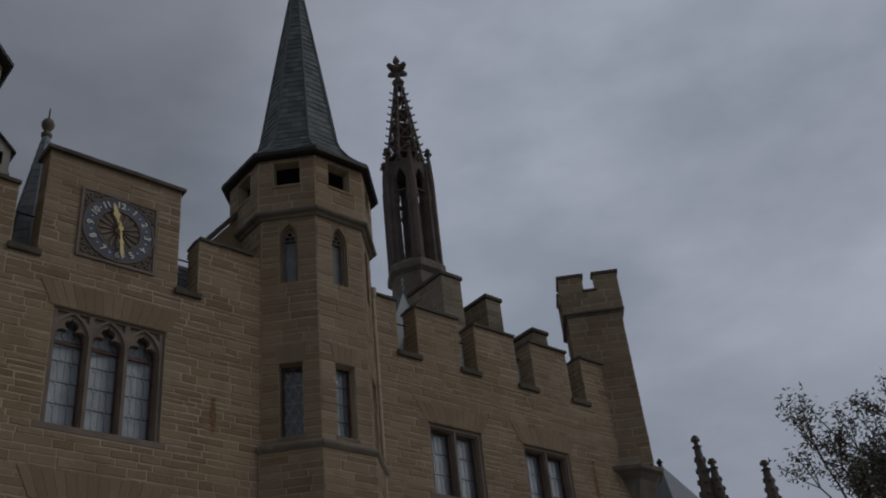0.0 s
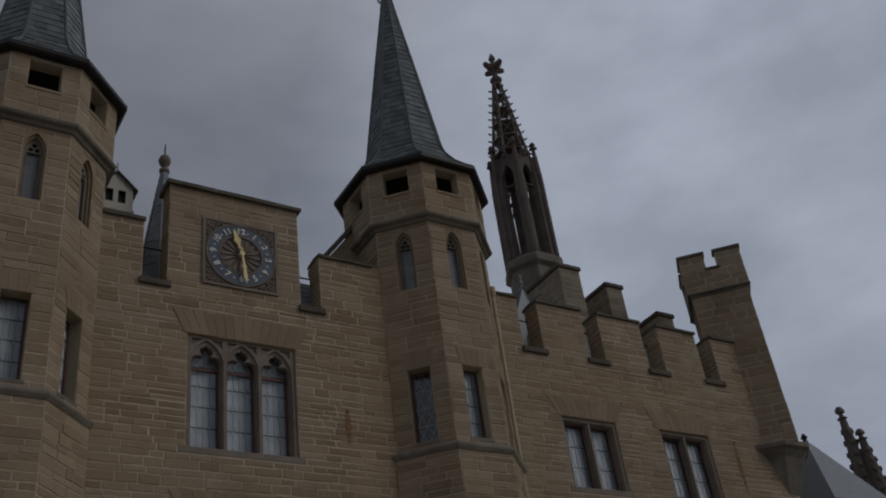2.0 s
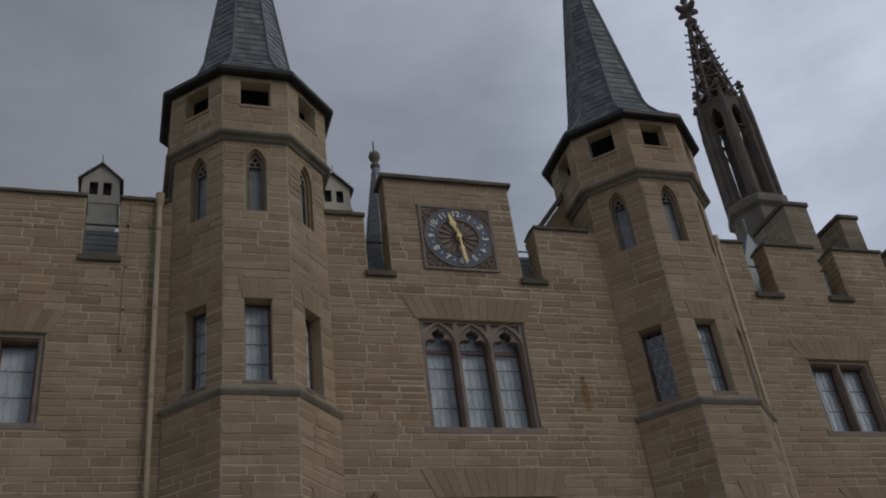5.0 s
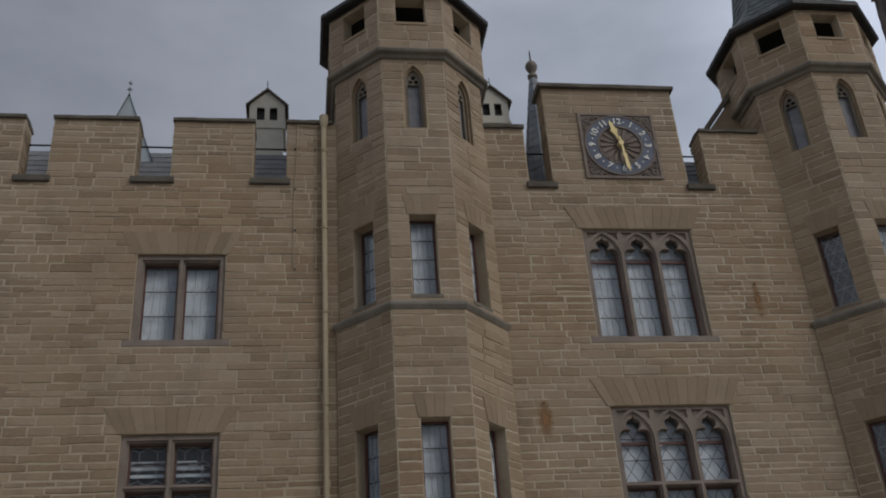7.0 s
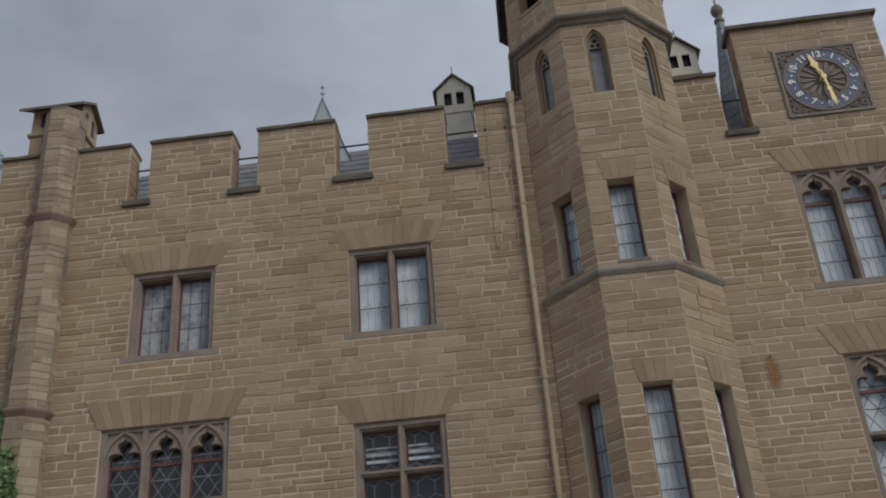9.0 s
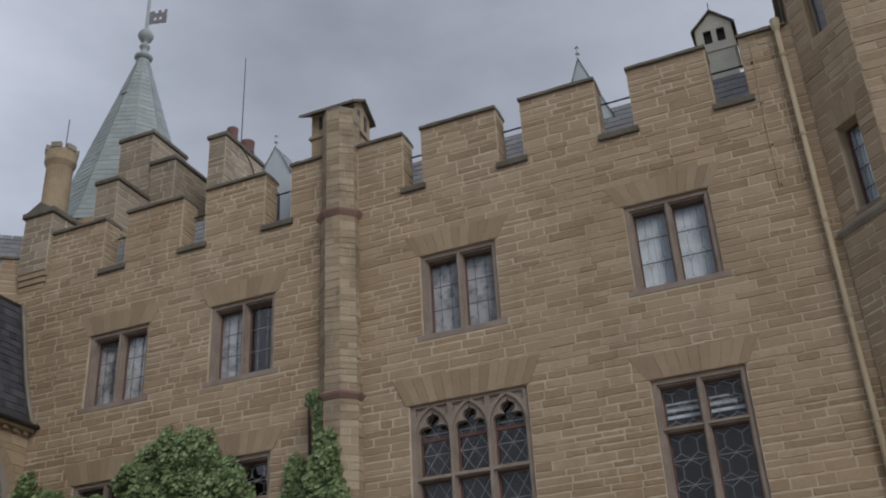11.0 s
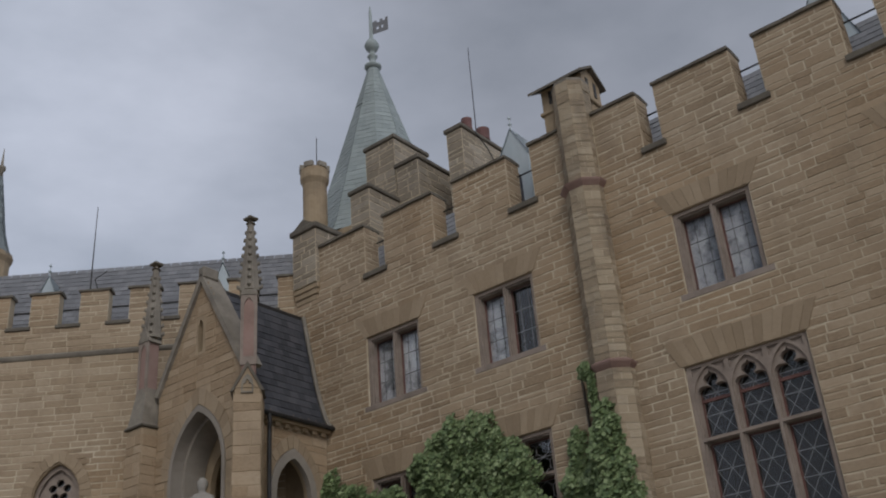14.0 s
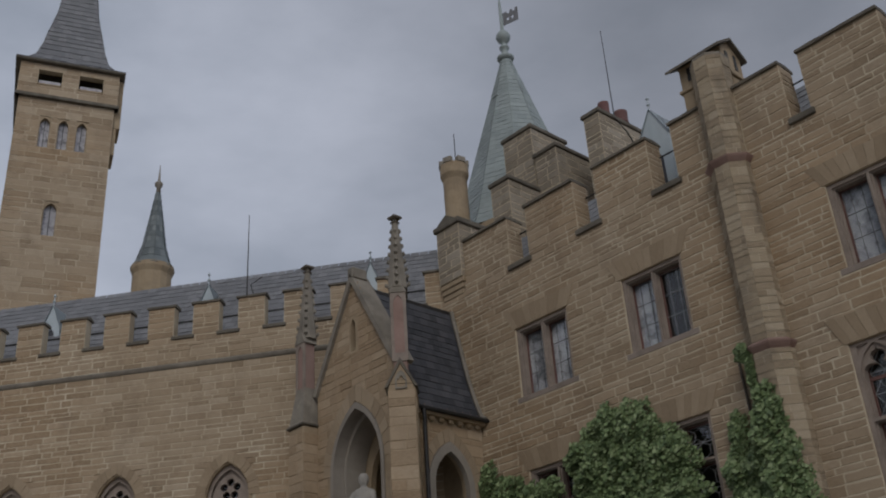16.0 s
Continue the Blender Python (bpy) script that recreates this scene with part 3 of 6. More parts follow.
count = 0
for (a, b, c, d), (pale, style) in zip(TWO, ((1, "quarry"), (1, "grid"), (2, "grid"), (1, "grid"), (1, "quarry"), (1, "quarry"))):
    count += 1
    window(f"window_{count}", NORTH @ Matrix.Translation(((a + b) / 2, 0, c)), b - a, d - c, 2, blind=[True, False] if pale == 2 else bool(pale), style=style, cloth=REFLECTION_CLOTH if a < -4.5 else None,
           label="two-light stone window with leaded panes and pale blind" if pale else "two-light stone window with leaded panes and dim room behind")
for a, b, c, d in FOUR:
    count += 1
    window(f"window_{count}", NORTH @ Matrix.Translation(((a + b) / 2, 0, c)), b - a, d - c, 2, transom=1.55, blind=False, style="hex", label="four-light stone cross window with dark leaded panes")
    if -4 < a < 0:
        cross = bpy.data.objects[f"window_{count}"]
        for k, (lo, hi) in enumerate(((1.80, 1.86), (1.93, 1.99), (2.07, 2.10))):
            for x0, x1 in ((-0.70, -0.10), (0.10, 0.70 - 0.12 * k)):
                part("blind_slat", slab(x0, x1, 0.33, 0.345, lo, hi, 0.003), CLOTH, cross, "pale blind slat")
for a, b, c, d in THREE:
    count += 1
    window(f"window_{count}", NORTH @ Matrix.Translation(((a + b) / 2, 0, c)), b - a, d - c, 3, cusped=True, arch=0.56, blind=True, frame=0.12, label="three-light Gothic window with cusped heads and blinds", style="quarry")
for (a, b, c, d), pale in zip(SIX, (True, False)):
    count += 1
    window(f"window_{count}", NORTH @ Matrix.Translation(((a + b) / 2, 0, c)), b - a, d - c, 3, transom=1.62, cusped=True, arch=0.58, blind=pale, style="diamond", frame=0.13, cames=LEADING if not pale else None,
           label="tall three-light Gothic window with cusped heads and a transom")


def cap(parent, x0, x1, z, y0=-0.07, y1=0.60, t=0.10, name="coping"):
    """A dark coping slab with a weathered, sloping top."""
    bm = bmesh.new()
    prof = [(y0, z - 0.01), (y0, z + t * 0.6), ((y0 + y1) / 2, z + t), (y1, z + t * 0.6), (y1, z - 0.01)]
    k = 5
    rings = []
    for i in range(k + 1):
        x = x0 + (x1 - x0) * i / k
        rings.append([bm.verts.new((x, y + rng.uniform(-0.006, 0.006), q + rng.uniform(-0.008, 0.008))) for y, q in prof])
    for a, b in zip(rings, rings[1:]):
        for j in range(5):
            bm.faces.new((a[j], b[j], b[(j + 1) % 5], a[(j + 1) % 5]))
    bm.faces.new(list(reversed(rings[0]))), bm.faces.new(rings[-1])
    bmesh.ops.recalc_face_normals(bm, faces=bm.faces[:])
    return part(name, bm, COPING, parent)


# parapet of the main front
parapet = thing("parapet", NORTH, "crenellated sandstone parapet with dark weathered copings", "parapet", kind="structure")
for a, b in MERLONS:
    cuts = [(s[0] - 0.05, s[1] + 0.05, 0, 20) for s in SHAFT] + [(4.86, 5.4, CREN, 20), (8.46, 8.97, CREN, 20)]
    part("merlon", core(a, b, CREN, TOP, cuts, 0.55), MORTAR, parapet)
for a, b in MERLONS[:3] + [(-10.97, -10.05), (-9.15, -8.02)] + MERLONS[4:7] + [(-0.33, 0.62), (3.98, 4.86), (8.97, 10.35), (13.68, 14.6)] + MERLONS[9:12] + [(21.54, 22.6)]:
    cap(parapet, a - 0.02, b + 0.02, TOP)
GAPS = [(-16.49, -15.79), (-14.08, -13.38), (-11.69, -10.97), (-8.02, -7.55), (-5.72, -5.14), (-3.43, -2.70), (-1.02, -0.33), (4.86, 5.4), (8.46, 8.97), (14.6, 15.25), (16.7, 17.3), (18.8, 19.45), (20.9, 21.54)]
for a, b in GAPS:
    part("crenel_sill", slab(a - 0.06, b + 0.08, -0.08, 0.56, CREN - 0.12, CREN + 0.03, 0.016), COPING, parapet)
    part("rail", tube([(a - 0.1, 0.48, CREN + 1.12), (b + 0.1, 0.48, CREN + 1.12)], 0.022, 6), IRON, parapet, "dark iron rail")
clock_block = thing("clock_gable", NORTH, "square sandstone parapet block that carries the clock", "parapet", kind="structure")
part("wall", core(5.4, 8.46, CREN, 16.06, [], 0.5), MORTAR, clock_block)
cap(clock_block, 5.32, 8.54, 16.06, y0=-0.10, y1=0.58, t=0.13)

# raking abutment between the parapet and the tower beside the clock
abutment = thing("raking_abutment", Matrix.Translation((0, 19.0, 0)), "small sloping sandstone abutment with dark coping beside the tower", "abutment", kind="structure")
part("wall", plate([(9.35, 14.0), (11.0, 14.0), (11.0, 16.9), (10.55, 16.75), (9.45, 15.3)], [], 0.0, 0.3), PLAIN, abutment)
part("coping", plate([(9.33, 15.2), (10.52, 16.77), (10.52, 16.95), (9.33, 15.38)], [], -0.06, 0.36), COPING, abutment)

# slate roof behind the parapet
roof = thing("roof_north", NORTH, "grey slate roof behind the crenellations", "roof", kind="structure")
RIDGE = (2.15, 15.55)
bm = bmesh.new()
v = [bm.verts.new(p) for p in ((-19.2, 0.66, 12.95), (23.2, 0.66, 12.95), (23.2, RIDGE[0], RIDGE[1]), (-19.2, RIDGE[0], RIDGE[1]), (-19.2, 3.9, 12.95), (23.2, 3.9, 12.95))]
for f in ((0, 1, 2, 3), (3, 2, 5, 4), (0, 3, 4), (1, 5, 2), (0, 4, 5, 1)):
    bm.faces.new([v[i] for i in f])
part("roof_body", bm, SLATE, roof)
rows = []
for i in range(13):
    s = i / 12
    rows.append(((-19.1, 0.66 + (RIDGE[0] - 0.66) * s, 12.95 + (RIDGE[1] - 12.95) * s + 0.01), (23.1, 0.66 + (RIDGE[0] - 0.66) * s, 12.95 + (RIDGE[1] - 12.95) * s + 0.01)))
tagged(part("slating", slates("slating", rows, SLATE, rng, width=0.3), SLATE, roof), kind="stuff")
part("gutter", slab(-19.2, 23.2, 0.56, 0.72, 12.85, 13.0, 0.01), IRON, roof)
inner = part("inner_wall", box(bmesh.new(), -19.2, 23.2, 3.8, 4.0, 0, 13.0), ROOM_SHADE)
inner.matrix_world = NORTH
tagged(inner, "inner wall of the rooms with their dimness painted into its colour", "wall", kind="structure")
part("end_wall_east", box(bmesh.new(), 22.9, 23.28, 18.62, 22.0, 0, 13.0), PLAIN)
part("end_wall_west", box(bmesh.new(), -19.28, -18.9, 18.62, 22.0, 0, 13.0), PLAIN)
for nm in ("end_wall_east", "end_wall_west"):
    tagged(bpy.data.objects[nm], "plain sandstone end wall of the main range", "wall", kind="structure")
ceil = part("ceiling", box(bmesh.new(), -19.2, 23.2, 18.62, 21.8, 12.7, 12.9), ROOM_SHADE)
tagged(ceil, "ceiling of the top rooms with dimness painted into its colour", "ceiling", kind="structure")


# ---- the two stair towers ----
def tower_windows(o, ap, lower):
    s = octagon_side(ap)
    if lower:
        return [(-0.265, 0.265, 5.4, 7.72)]
    return [(-0.265, 0.265, 10.18, 11.95), (-0.24, 0.24, 14.12, 15.83)]


def stair_tower(at, base, label):
    ob = thing("stair_tower", Matrix.Translation((*at, 0)), label, "tower", "stair towers on the front")
    AL, AU, AB = 1.68, 1.62, 1.74
    for a in (-90, -45, 0, 45, 90):
        for lower in (True, False):
            ap = AL if lower else AU
            z0, z1 = (0, base) if lower else (base, 16.1)
            s = octagon_side(ap) / 2
            m = Matrix.Rotation(radians(a), 4, "Z") @ Matrix.Translation((0, -ap, 0))
            ops = tower_windows(a, ap, lower) if abs(a) < 90 else []
            dz = base - 9.95
            ops = [(p, q, r + dz * (r < 13), t + dz * (r < 13)) for p, q, r, t in ops]
            w = part("facet_wall", core(-s, s, z0, z1, ops, 0.34), MORTAR, ob)
            w.matrix_local = m
            lay_stones(ob, m, courses(-s, s, max(z0, 4.5), z1, ops, rng, h=0.19, lengths=(0.32, 0.8)), rng, limit=70 if abs(a) < 90 and not lower else 20)
            for (p, q, r, t) in ops:
                wm = m @ Matrix.Translation(((p + q) / 2, 0, r))
                if r > 13:
                    hh = t - r
                    fr = part("lancet_frame", plate(rect(p, q, 0, hh), [pointed(0, 0.43, 0.03, hh - 0.44, 0.41)], 0.0, 0.07), PLAIN, ob)
                    fr.matrix_local = m @ Matrix.Translation((0, 0, r))
                    fr = part("lancet_chamfer", plate(rect(p, q, 0, hh), [pointed(0, 0.37, 0.05, hh - 0.45, 0.36)], 0.07, 0.13), PLAIN, ob)
                    fr.matrix_local = m @ Matrix.Translation((0, 0, r))
                    disc = lambda cx, cz, rr: [(cx + rr * math.cos(k * math.pi / 5), cz + rr * math.sin(k * math.pi / 5)) for k in range(10)]
                    foils = [disc(0, hh - 0.27, 0.052), disc(-0.062, hh - 0.385, 0.05), disc(0.062, hh - 0.385, 0.05)]
                    fr = part("lancet_tracery", plate(rect(p, q, 0, hh), foils + [rect(-0.125, 0.125, 0.07, hh - 0.46)], 0.13, 0.18), GREYED, ob, "pierced stone trefoil head")
                    fr.matrix_local = m @ Matrix.Translation((0, 0, r))
                    pn = part("lancet_panel", box(bmesh.new(), -0.15, 0.15, 0.20, 0.22, r + 0.04, t - 0.46), LANCET, ob, "grey leaded panel")
                    pn.matrix_local = m
                    # a dark sheet paints the shade seen through the foils
                    part("lancet_shade", box(bmesh.new(), -0.2, 0.2, 0.26, 0.29, t - 0.5, t - 0.1), IRON, ob, "dark sheet that stands for the shade behind the trefoil").matrix_local = m
                else:
                    part("pane", box(bmesh.new(), p, q, 0.262, 0.27, 0, t - r), GLASS, ob).matrix_local = m @ Matrix.Translation((0, 0, r))
                    part("wood_frame", plate(rect(p, q, 0, t - r), [rect(p + 0.045, q - 0.045, 0.04, t - r - 0.04)], 0.235, 0.275), WOOD_RED, ob).matrix_local = m @ Matrix.Translation((0, 0, r))
                    dark = a < 0 and at[0] > 5
                    part("leading", came(p + 0.045, q - 0.045, 0.04, t - r - 0.04, 0.25, "diamond" if dark else "quarry"), LEADING if dark else DARK_LEADING, ob).matrix_local = m @ Matrix.Translation((0, 0, r))
                    if not dark:
                        part("blind", box(bmesh.new(), p - 0.03, q + 0.03, 0.30, 0.31, -0.03, t - r + 0.03), CLOTH, ob, "pale cloth blind").matrix_local = m @ Matrix.Translation((0, 0, r))
                    holder = new("flat_arch")
                    holder.parent = ob
                    holder.matrix_local = m
                    voussoirs(holder, q - p + 0.06, 0.46, t, 4, 0.09)
                    part("sill", slab(p - 0.05, q + 0.05, -0.02, 0.24, r - 0.07, r + 0.01, 0.01), GREYED, ob).matrix_local = m
    for o in ob.children_recursive:
        if o.name.startswith("pane"):
            o.visible_shadow = False
    # solid core, coloured dark to stand for the shade inside the tower
    part("core_shaft", lathe([(1.2 * K8, 0.0), (1.2 * K8, 16.1)], 8, OCT), ROOM_SHADE, ob, "solid core painted dark for the shade inside the shaft")
    # sloping set-off and mouldings
    part("string_course", lathe([(r * K8, base + z) for r, z in ((1.64, -0.14), (1.71, -0.1), (1.755, -0.03), (1.755, 0.02), (1.67, 0.09), (1.60, 0.14))], 8, OCT), GREYED, ob, "weathered sloping string course")
    # weathered stone, its darker colour also standing for the roll moulding's shadow line
    part("moulded_cornice", lathe([(r * K8, z) for r, z in ((1.58, 15.93), (1.68, 15.96), (1.71, 16.02), (1.80, 16.05), (1.825, 16.10), (1.80, 16.15), (1.74, 16.18), (1.5, 16.19))], 8, OCT), GREYED, ob)
    for a in range(0, 360, 45):
        s = octagon_side(AB) / 2
        m = Matrix.Rotation(radians(a), 4, "Z") @ Matrix.Translation((0, -AB, 0))
        op = [(-0.33, 0.33, 16.90, 17.62)]
        part("belfry_wall", core(-s, s, 16.1, 17.78, op, 0.3), MORTAR, ob).matrix_local = m
        lay_stones(ob, m, courses(-s, s, 16.14, 17.74, op, rng, h=0.27, lengths=(0.3, 0.8)), rng)
        part("opening_sill", slab(-0.36, 0.36, -0.03, 0.3, 16.83, 16.91, 0.01), PLAIN, ob).matrix_local = m
    part("belfry_floor", lathe([(1.5 * K8, 16.25), (1.5 * K8, 16.3)], 8, OCT), ROOM_SHADE, ob)
    part("soffit", lathe([(1.90 * K8, 17.72), (1.95 * K8, 17.76), (1.95 * K8, 17.86), (1.85 * K8, 17.9)], 8, OCT), IRON, ob, "dark eaves board")
    prof = [(17.86, 1.92), (18.0, 1.76), (18.25, 1.52), (18.55, 1.29), (18.9, 1.12), (19.3, 1.01), (22.5, 0.58), (24.9, 0.24), (26.3, 0.06)]

    def rad(z):
        for (z0, r0), (z1, r1) in zip(prof, prof[1:]):
            if z <= z1:
                return r0 + (r1 - r0) * (z - z0) / (z1 - z0)
        return prof[-1][1]

    n = 40
    for a in range(0, 360, 45):
        rows = []
        for i in range(n + 1):
            z = 17.88 + (26.2 - 17.88) * i / n
            h = octagon_side(rad(z)) / 2 * 1.005
            rows.append(((-h, -rad(z), z), (h, -rad(z), z)))
        f = part("spire_face", slates("spire_face", rows, SPIRE, rng, width=0.22, lift=0.015), SPIRE, ob)
        tagged(f, kind="stuff")
        f.matrix_local = Matrix.Rotation(radians(a), 4, "Z")
        hip = [Matrix.Rotation(radians(a + 22.5), 3, "Z") @ Vector((0, -rad(z) * K8 * 1.01, z)) for z in (17.9, 18.1, 18.4, 18.8, 19.3, 21, 23, 25, 26.2)]
        part("hip", tube(hip, 0.035, 6), SPIRE, ob)
    part("spire_core", lathe([(r * 0.985 * K8, z) for z, r in prof], 8, OCT), SPIRE, ob)
    part("finial", lathe([(0.07, 26.2), (0.16, 26.35), (0.2, 26.42), (0.09, 26.5), (0.06, 26.9), (0.13, 27.0), (0.02, 27.15)], 8), LEAD, ob)
    for i in range(4):
        b = tube([(0.0, 0, 25.55), (0.16, 0, 25.65), (0.30, 0, 25.85), (0.27, 0, 25.98)], [0.05, 0.045, 0.04, 0.02], 6)
        part("crocket", b, LEAD, ob).matrix_local = Matrix.Rotation(radians(90 * i + 30), 4, "Z")
    return ob


stair_tower(TOWERS[0], 10.03, "octagonal sandstone stair tower with slate spire beside the downpipe")
stair_tower(TOWERS[1], 10.03, "octagonal sandstone stair tower with tall slate spire beside the clock")


# ---- west wing ----
west_arches = [(-6.21 - 3.24 * i) for i in range(-1, 7)]
west_open = [(u - 0.72, u + 0.72, 5.5, 9.62) for u in west_arches[1:]]
wall_west = part("wall_west", core(-32, 0.3, 0, 13.45, west_open, 0.6), MORTAR)
wall_west.matrix_world = WEST
tagged(wall_west, "tan sandstone wall of the side wing with pointed windows", "wall", kind="structure")
west_parapet = thing("parapet_west", WEST, "low crenellated parapet with dark copings over a string course", "parapet", kind="structure")
WM = [(-6.06 + 1.402 * j, -5.25 + 1.402 * j) for j in range(-18, 4)] + [(-0.45, 0.25)]
for a, b in WM:
    part("merlon", core(a, b, 13.45, 14.45, [], 0.3), MORTAR, west_parapet)
    cap(west_parapet, a - 0.05, b + 0.05, 14.45, y0=-0.06, y1=0.35, t=0.09)
for (a, b), (c, d) in zip(WM, WM[1:]):
    part("crenel_sill", slab(b - 0.05, c + 0.06, -0.06, 0.36, 13.37, 13.48, 0.015), COPING, west_parapet)
    part("rail", tube([(b - 0.05, 0.4, 14.1), (c + 0.05, 0.4, 14.1)], 0.03, 6), IRON, west_parapet)
bm = bmesh.new()
prof = [(-0.02, 12.47), (-0.05, 12.50), (-0.085, 12.57), (-0.07, 12.60), (-0.02, 12.63), (0.05, 12.63), (0.05, 12.47)]
r0, r1 = [bm.verts.new((-32, y, z)) for y, z in prof], [bm.verts.new((0.3, y, z)) for y, z in prof]
for i in range(len(prof)):
    bm.faces.new((r0[i], r0[(i + 1) % len(prof)], r1[(i + 1) % len(prof)], r1[i]))
bmesh.ops.recalc_face_normals(bm, faces=bm.faces[:])
part("string_course", bm, GREYED, west_parapet)
roof_w = thing("roof_west", WEST, "grey slate roof of the side wing", "roof", kind="structure")
bm = bmesh.new()
v = [bm.verts.new(p) for p in ((-32, 0.5, 13.2), (4, 0.5, 13.2), (4, 3.0, 16.6), (-32, 3.0, 16.7), (-32, 5.5, 13.2), (4, 5.5, 13.2))]
for f in ((0, 1, 2, 3), (3, 2, 5, 4), (0, 3, 4), (1, 5, 2), (0, 4, 5, 1)):
    bm.faces.new([v[i] for i in f])
part("roof_body", bm, SLATE, roof_w)
rows = [((-31.9, 0.5 + 2.5 * i / 16, 13.21 + 3.5 * i / 16), (3.9, 0.5 + 2.5 * i / 16, 13.21 + 3.5 * i / 16)) for i in range(17)]
tagged(part("slating", slates("slating", rows, SLATE, rng, width=0.3), SLATE, roof_w), kind="stuff")
part("inner_wall", box(bmesh.new(), -32, 0, 5.2, 5.4, 0, 13.2), ROOM_SHADE, roof_w)
rear = part("wall_rear", box(bmesh.new(), -24.2, 23.2, 22.05, 27.5, 0, 13.2), PLAIN)
tagged(rear, "plain sandstone rear range under the stacks", "wall", kind="structure")
for u in west_arches[1:]:
    count += 1
    ob = thing(f"window_{count}", WEST @ Matrix.Translation((u, 0, 5.5)), "pointed Gothic window with pierced tracery under a stone arch", "window", kind="structure")
    H = 4.12
    big = pointed(0, 1.2, 0.05, 3.1, 0.9)
    part("arch_surround", plate(rect(-0.74, 0.74, 0, H + 0.02), [big], 0.02, 0.22), PLAIN, ob)
    part("reveal_moulding", plate(inset(big, -0.02), [pointed(0, 1.02, 0.1, 3.08, 0.78)], 0.14, 0.3), TRACERY, ob)
    holes = [trefoil(s * 0.26, 0.4, 0.12, 2.55) for s in (-1, 1)]
    for k in range(5):
        an = radians(90 + 72 * k)
        holes.append([(0.195 * math.cos(an) + 0.108 * math.cos(q * math.pi / 4), 3.33 + 0.195 * math.sin(an) + 0.108 * math.sin(q * math.pi / 4)) for q in range(8)])
    part("tracery", plate(pointed(0, 1.06, 0.08, 3.08, 0.8), holes, 0.24, 0.36), TRACERY, ob)
    pane = part("pane", box(bmesh.new(), -0.52, 0.52, 0.38, 0.386, 0.08, 3.9), GLASS, ob)
    pane.visible_shadow = False
    arc_o, arc_i = pointed(0, 1.86, 3.0, 3.05, 1.32)[2:], pointed(0, 1.26, 3.0, 3.08, 0.96)[2:]
    for i in range(0, len(arc_o) - 1):
        part("voussoir", plate(ring_stone(arc_i, arc_o, i), [], -0.020 - 0.004 * (i % 3), 0.03), VOUSSOIR, ob)

# ---- things on the main front ----
def clock():
    ob = thing("clock", NORTH @ Matrix.Translation((7.03, -0.02, 14.465)), "square carved stone clock with blue ring and gilded hands", "clock")
    hw = 0.88
    part("panel", plate(rect(-hw, hw, -hw, hw), [], 0.0, 0.06), BROWN_DIAL, ob)
    part("border", plate(rect(-hw, hw, -hw, hw), [rect(-hw + 0.06, hw - 0.06, -hw + 0.06, hw - 0.06)], -0.03, 0.01), TRACERY, ob)
    circle = lambda r, n=48, cx=0, cz=0: [(cx + r * math.cos(2 * math.pi * i / n), cz + r * math.sin(2 * math.pi * i / n)) for i in range(n)]
    part("ring", plate(circle(0.78), [circle(0.50)], -0.03, 0.01), BLUE_RING, ob, "blue painted hour ring")
    part("ring_edge", plate(circle(0.815), [circle(0.775)], -0.045, 0.01), BROWN_DIAL, ob)
    part("dial_edge", plate(circle(0.52), [circle(0.48)], -0.045, 0.01), BROWN_DIAL, ob)
    for i in range(16):
        a = 2 * math.pi * i / 16
        petal = [(0.09 * math.cos(a) , 0.09 * math.sin(a)), (0.3 * math.cos(a - 0.13), 0.3 * math.sin(a - 0.13)), (0.45 * math.cos(a - 0.06), 0.45 * math.sin(a - 0.06)), (0.45 * math.cos(a + 0.08), 0.45 * math.sin(a + 0.08)), (0.3 * math.cos(a + 0.09), 0.3 * math.sin(a + 0.09))]
        part("petal", plate(petal, [], -0.035, 0.01), TRACERY, ob, "carved stone petal")
    for sx in (-1, 1):
        for sz in (-1, 1):
            for k, (dx, dz, r) in enumerate(((0.70, 0.70, 0.075), (0.55, 0.74, 0.055), (0.74, 0.55, 0.055), (0.63, 0.61, 0.05), (0.76, 0.44, 0.035), (0.44, 0.76, 0.035))):
                part("corner_carving", plate(circle(r, 10, sx * dx, sz * dz), [circle(r * 0.45, 8, sx * dx, sz * dz)], -0.025 - 0.004 * k, 0.01), BROWN_DIAL, ob)
    for hnum in range(1, 13):
        cu = bpy.data.curves.new("numeral", "FONT")
        cu.body, cu.size, cu.align_x, cu.align_y, cu.extrude, cu.offset = str(hnum), 0.215, "CENTER", "CENTER", 0.008, 0.004
        tmp = bpy.data.objects.new("numeral", cu)
        scene.collection.objects.link(tmp)
        me = bpy.data.meshes.new_from_object(tmp.evaluated_get(bpy.context.evaluated_depsgraph_get()))
        bpy.data.objects.remove(tmp)
        me.materials.clear()
        me.materials.append(NUMERAL)
        a = radians(90 - 30 * hnum)
        o = part("numeral", me, NUMERAL, ob, f"white painted numeral {hnum}")
        turn = -30 * hnum if hnum not in (5, 6, 7) else 180 - 30 * hnum
        o.matrix_local = Matrix.Translation((0.64 * math.cos(a), -0.042, 0.64 * math.sin(a))) @ Matrix.Rotation(radians(-turn), 4, "Y") @ Matrix.Rotation(radians(90), 4, "X")
        b = radians(75 - 30 * hnum)
        part("dot", plate(circle(0.018, 8, 0.64 * math.cos(b), 0.64 * math.sin(b)), [], -0.045, 0), NUMERAL, ob)

    def hand(name, length, width, angle, y, shape):
        o = part(name, plate([(x * width, z * length) for x, z in shape], [], y - 0.012, y + 0.012), GOLD, ob, "gilded pointed hand")
        o.matrix_local = Matrix.Rotation(radians(angle), 4, "Y")

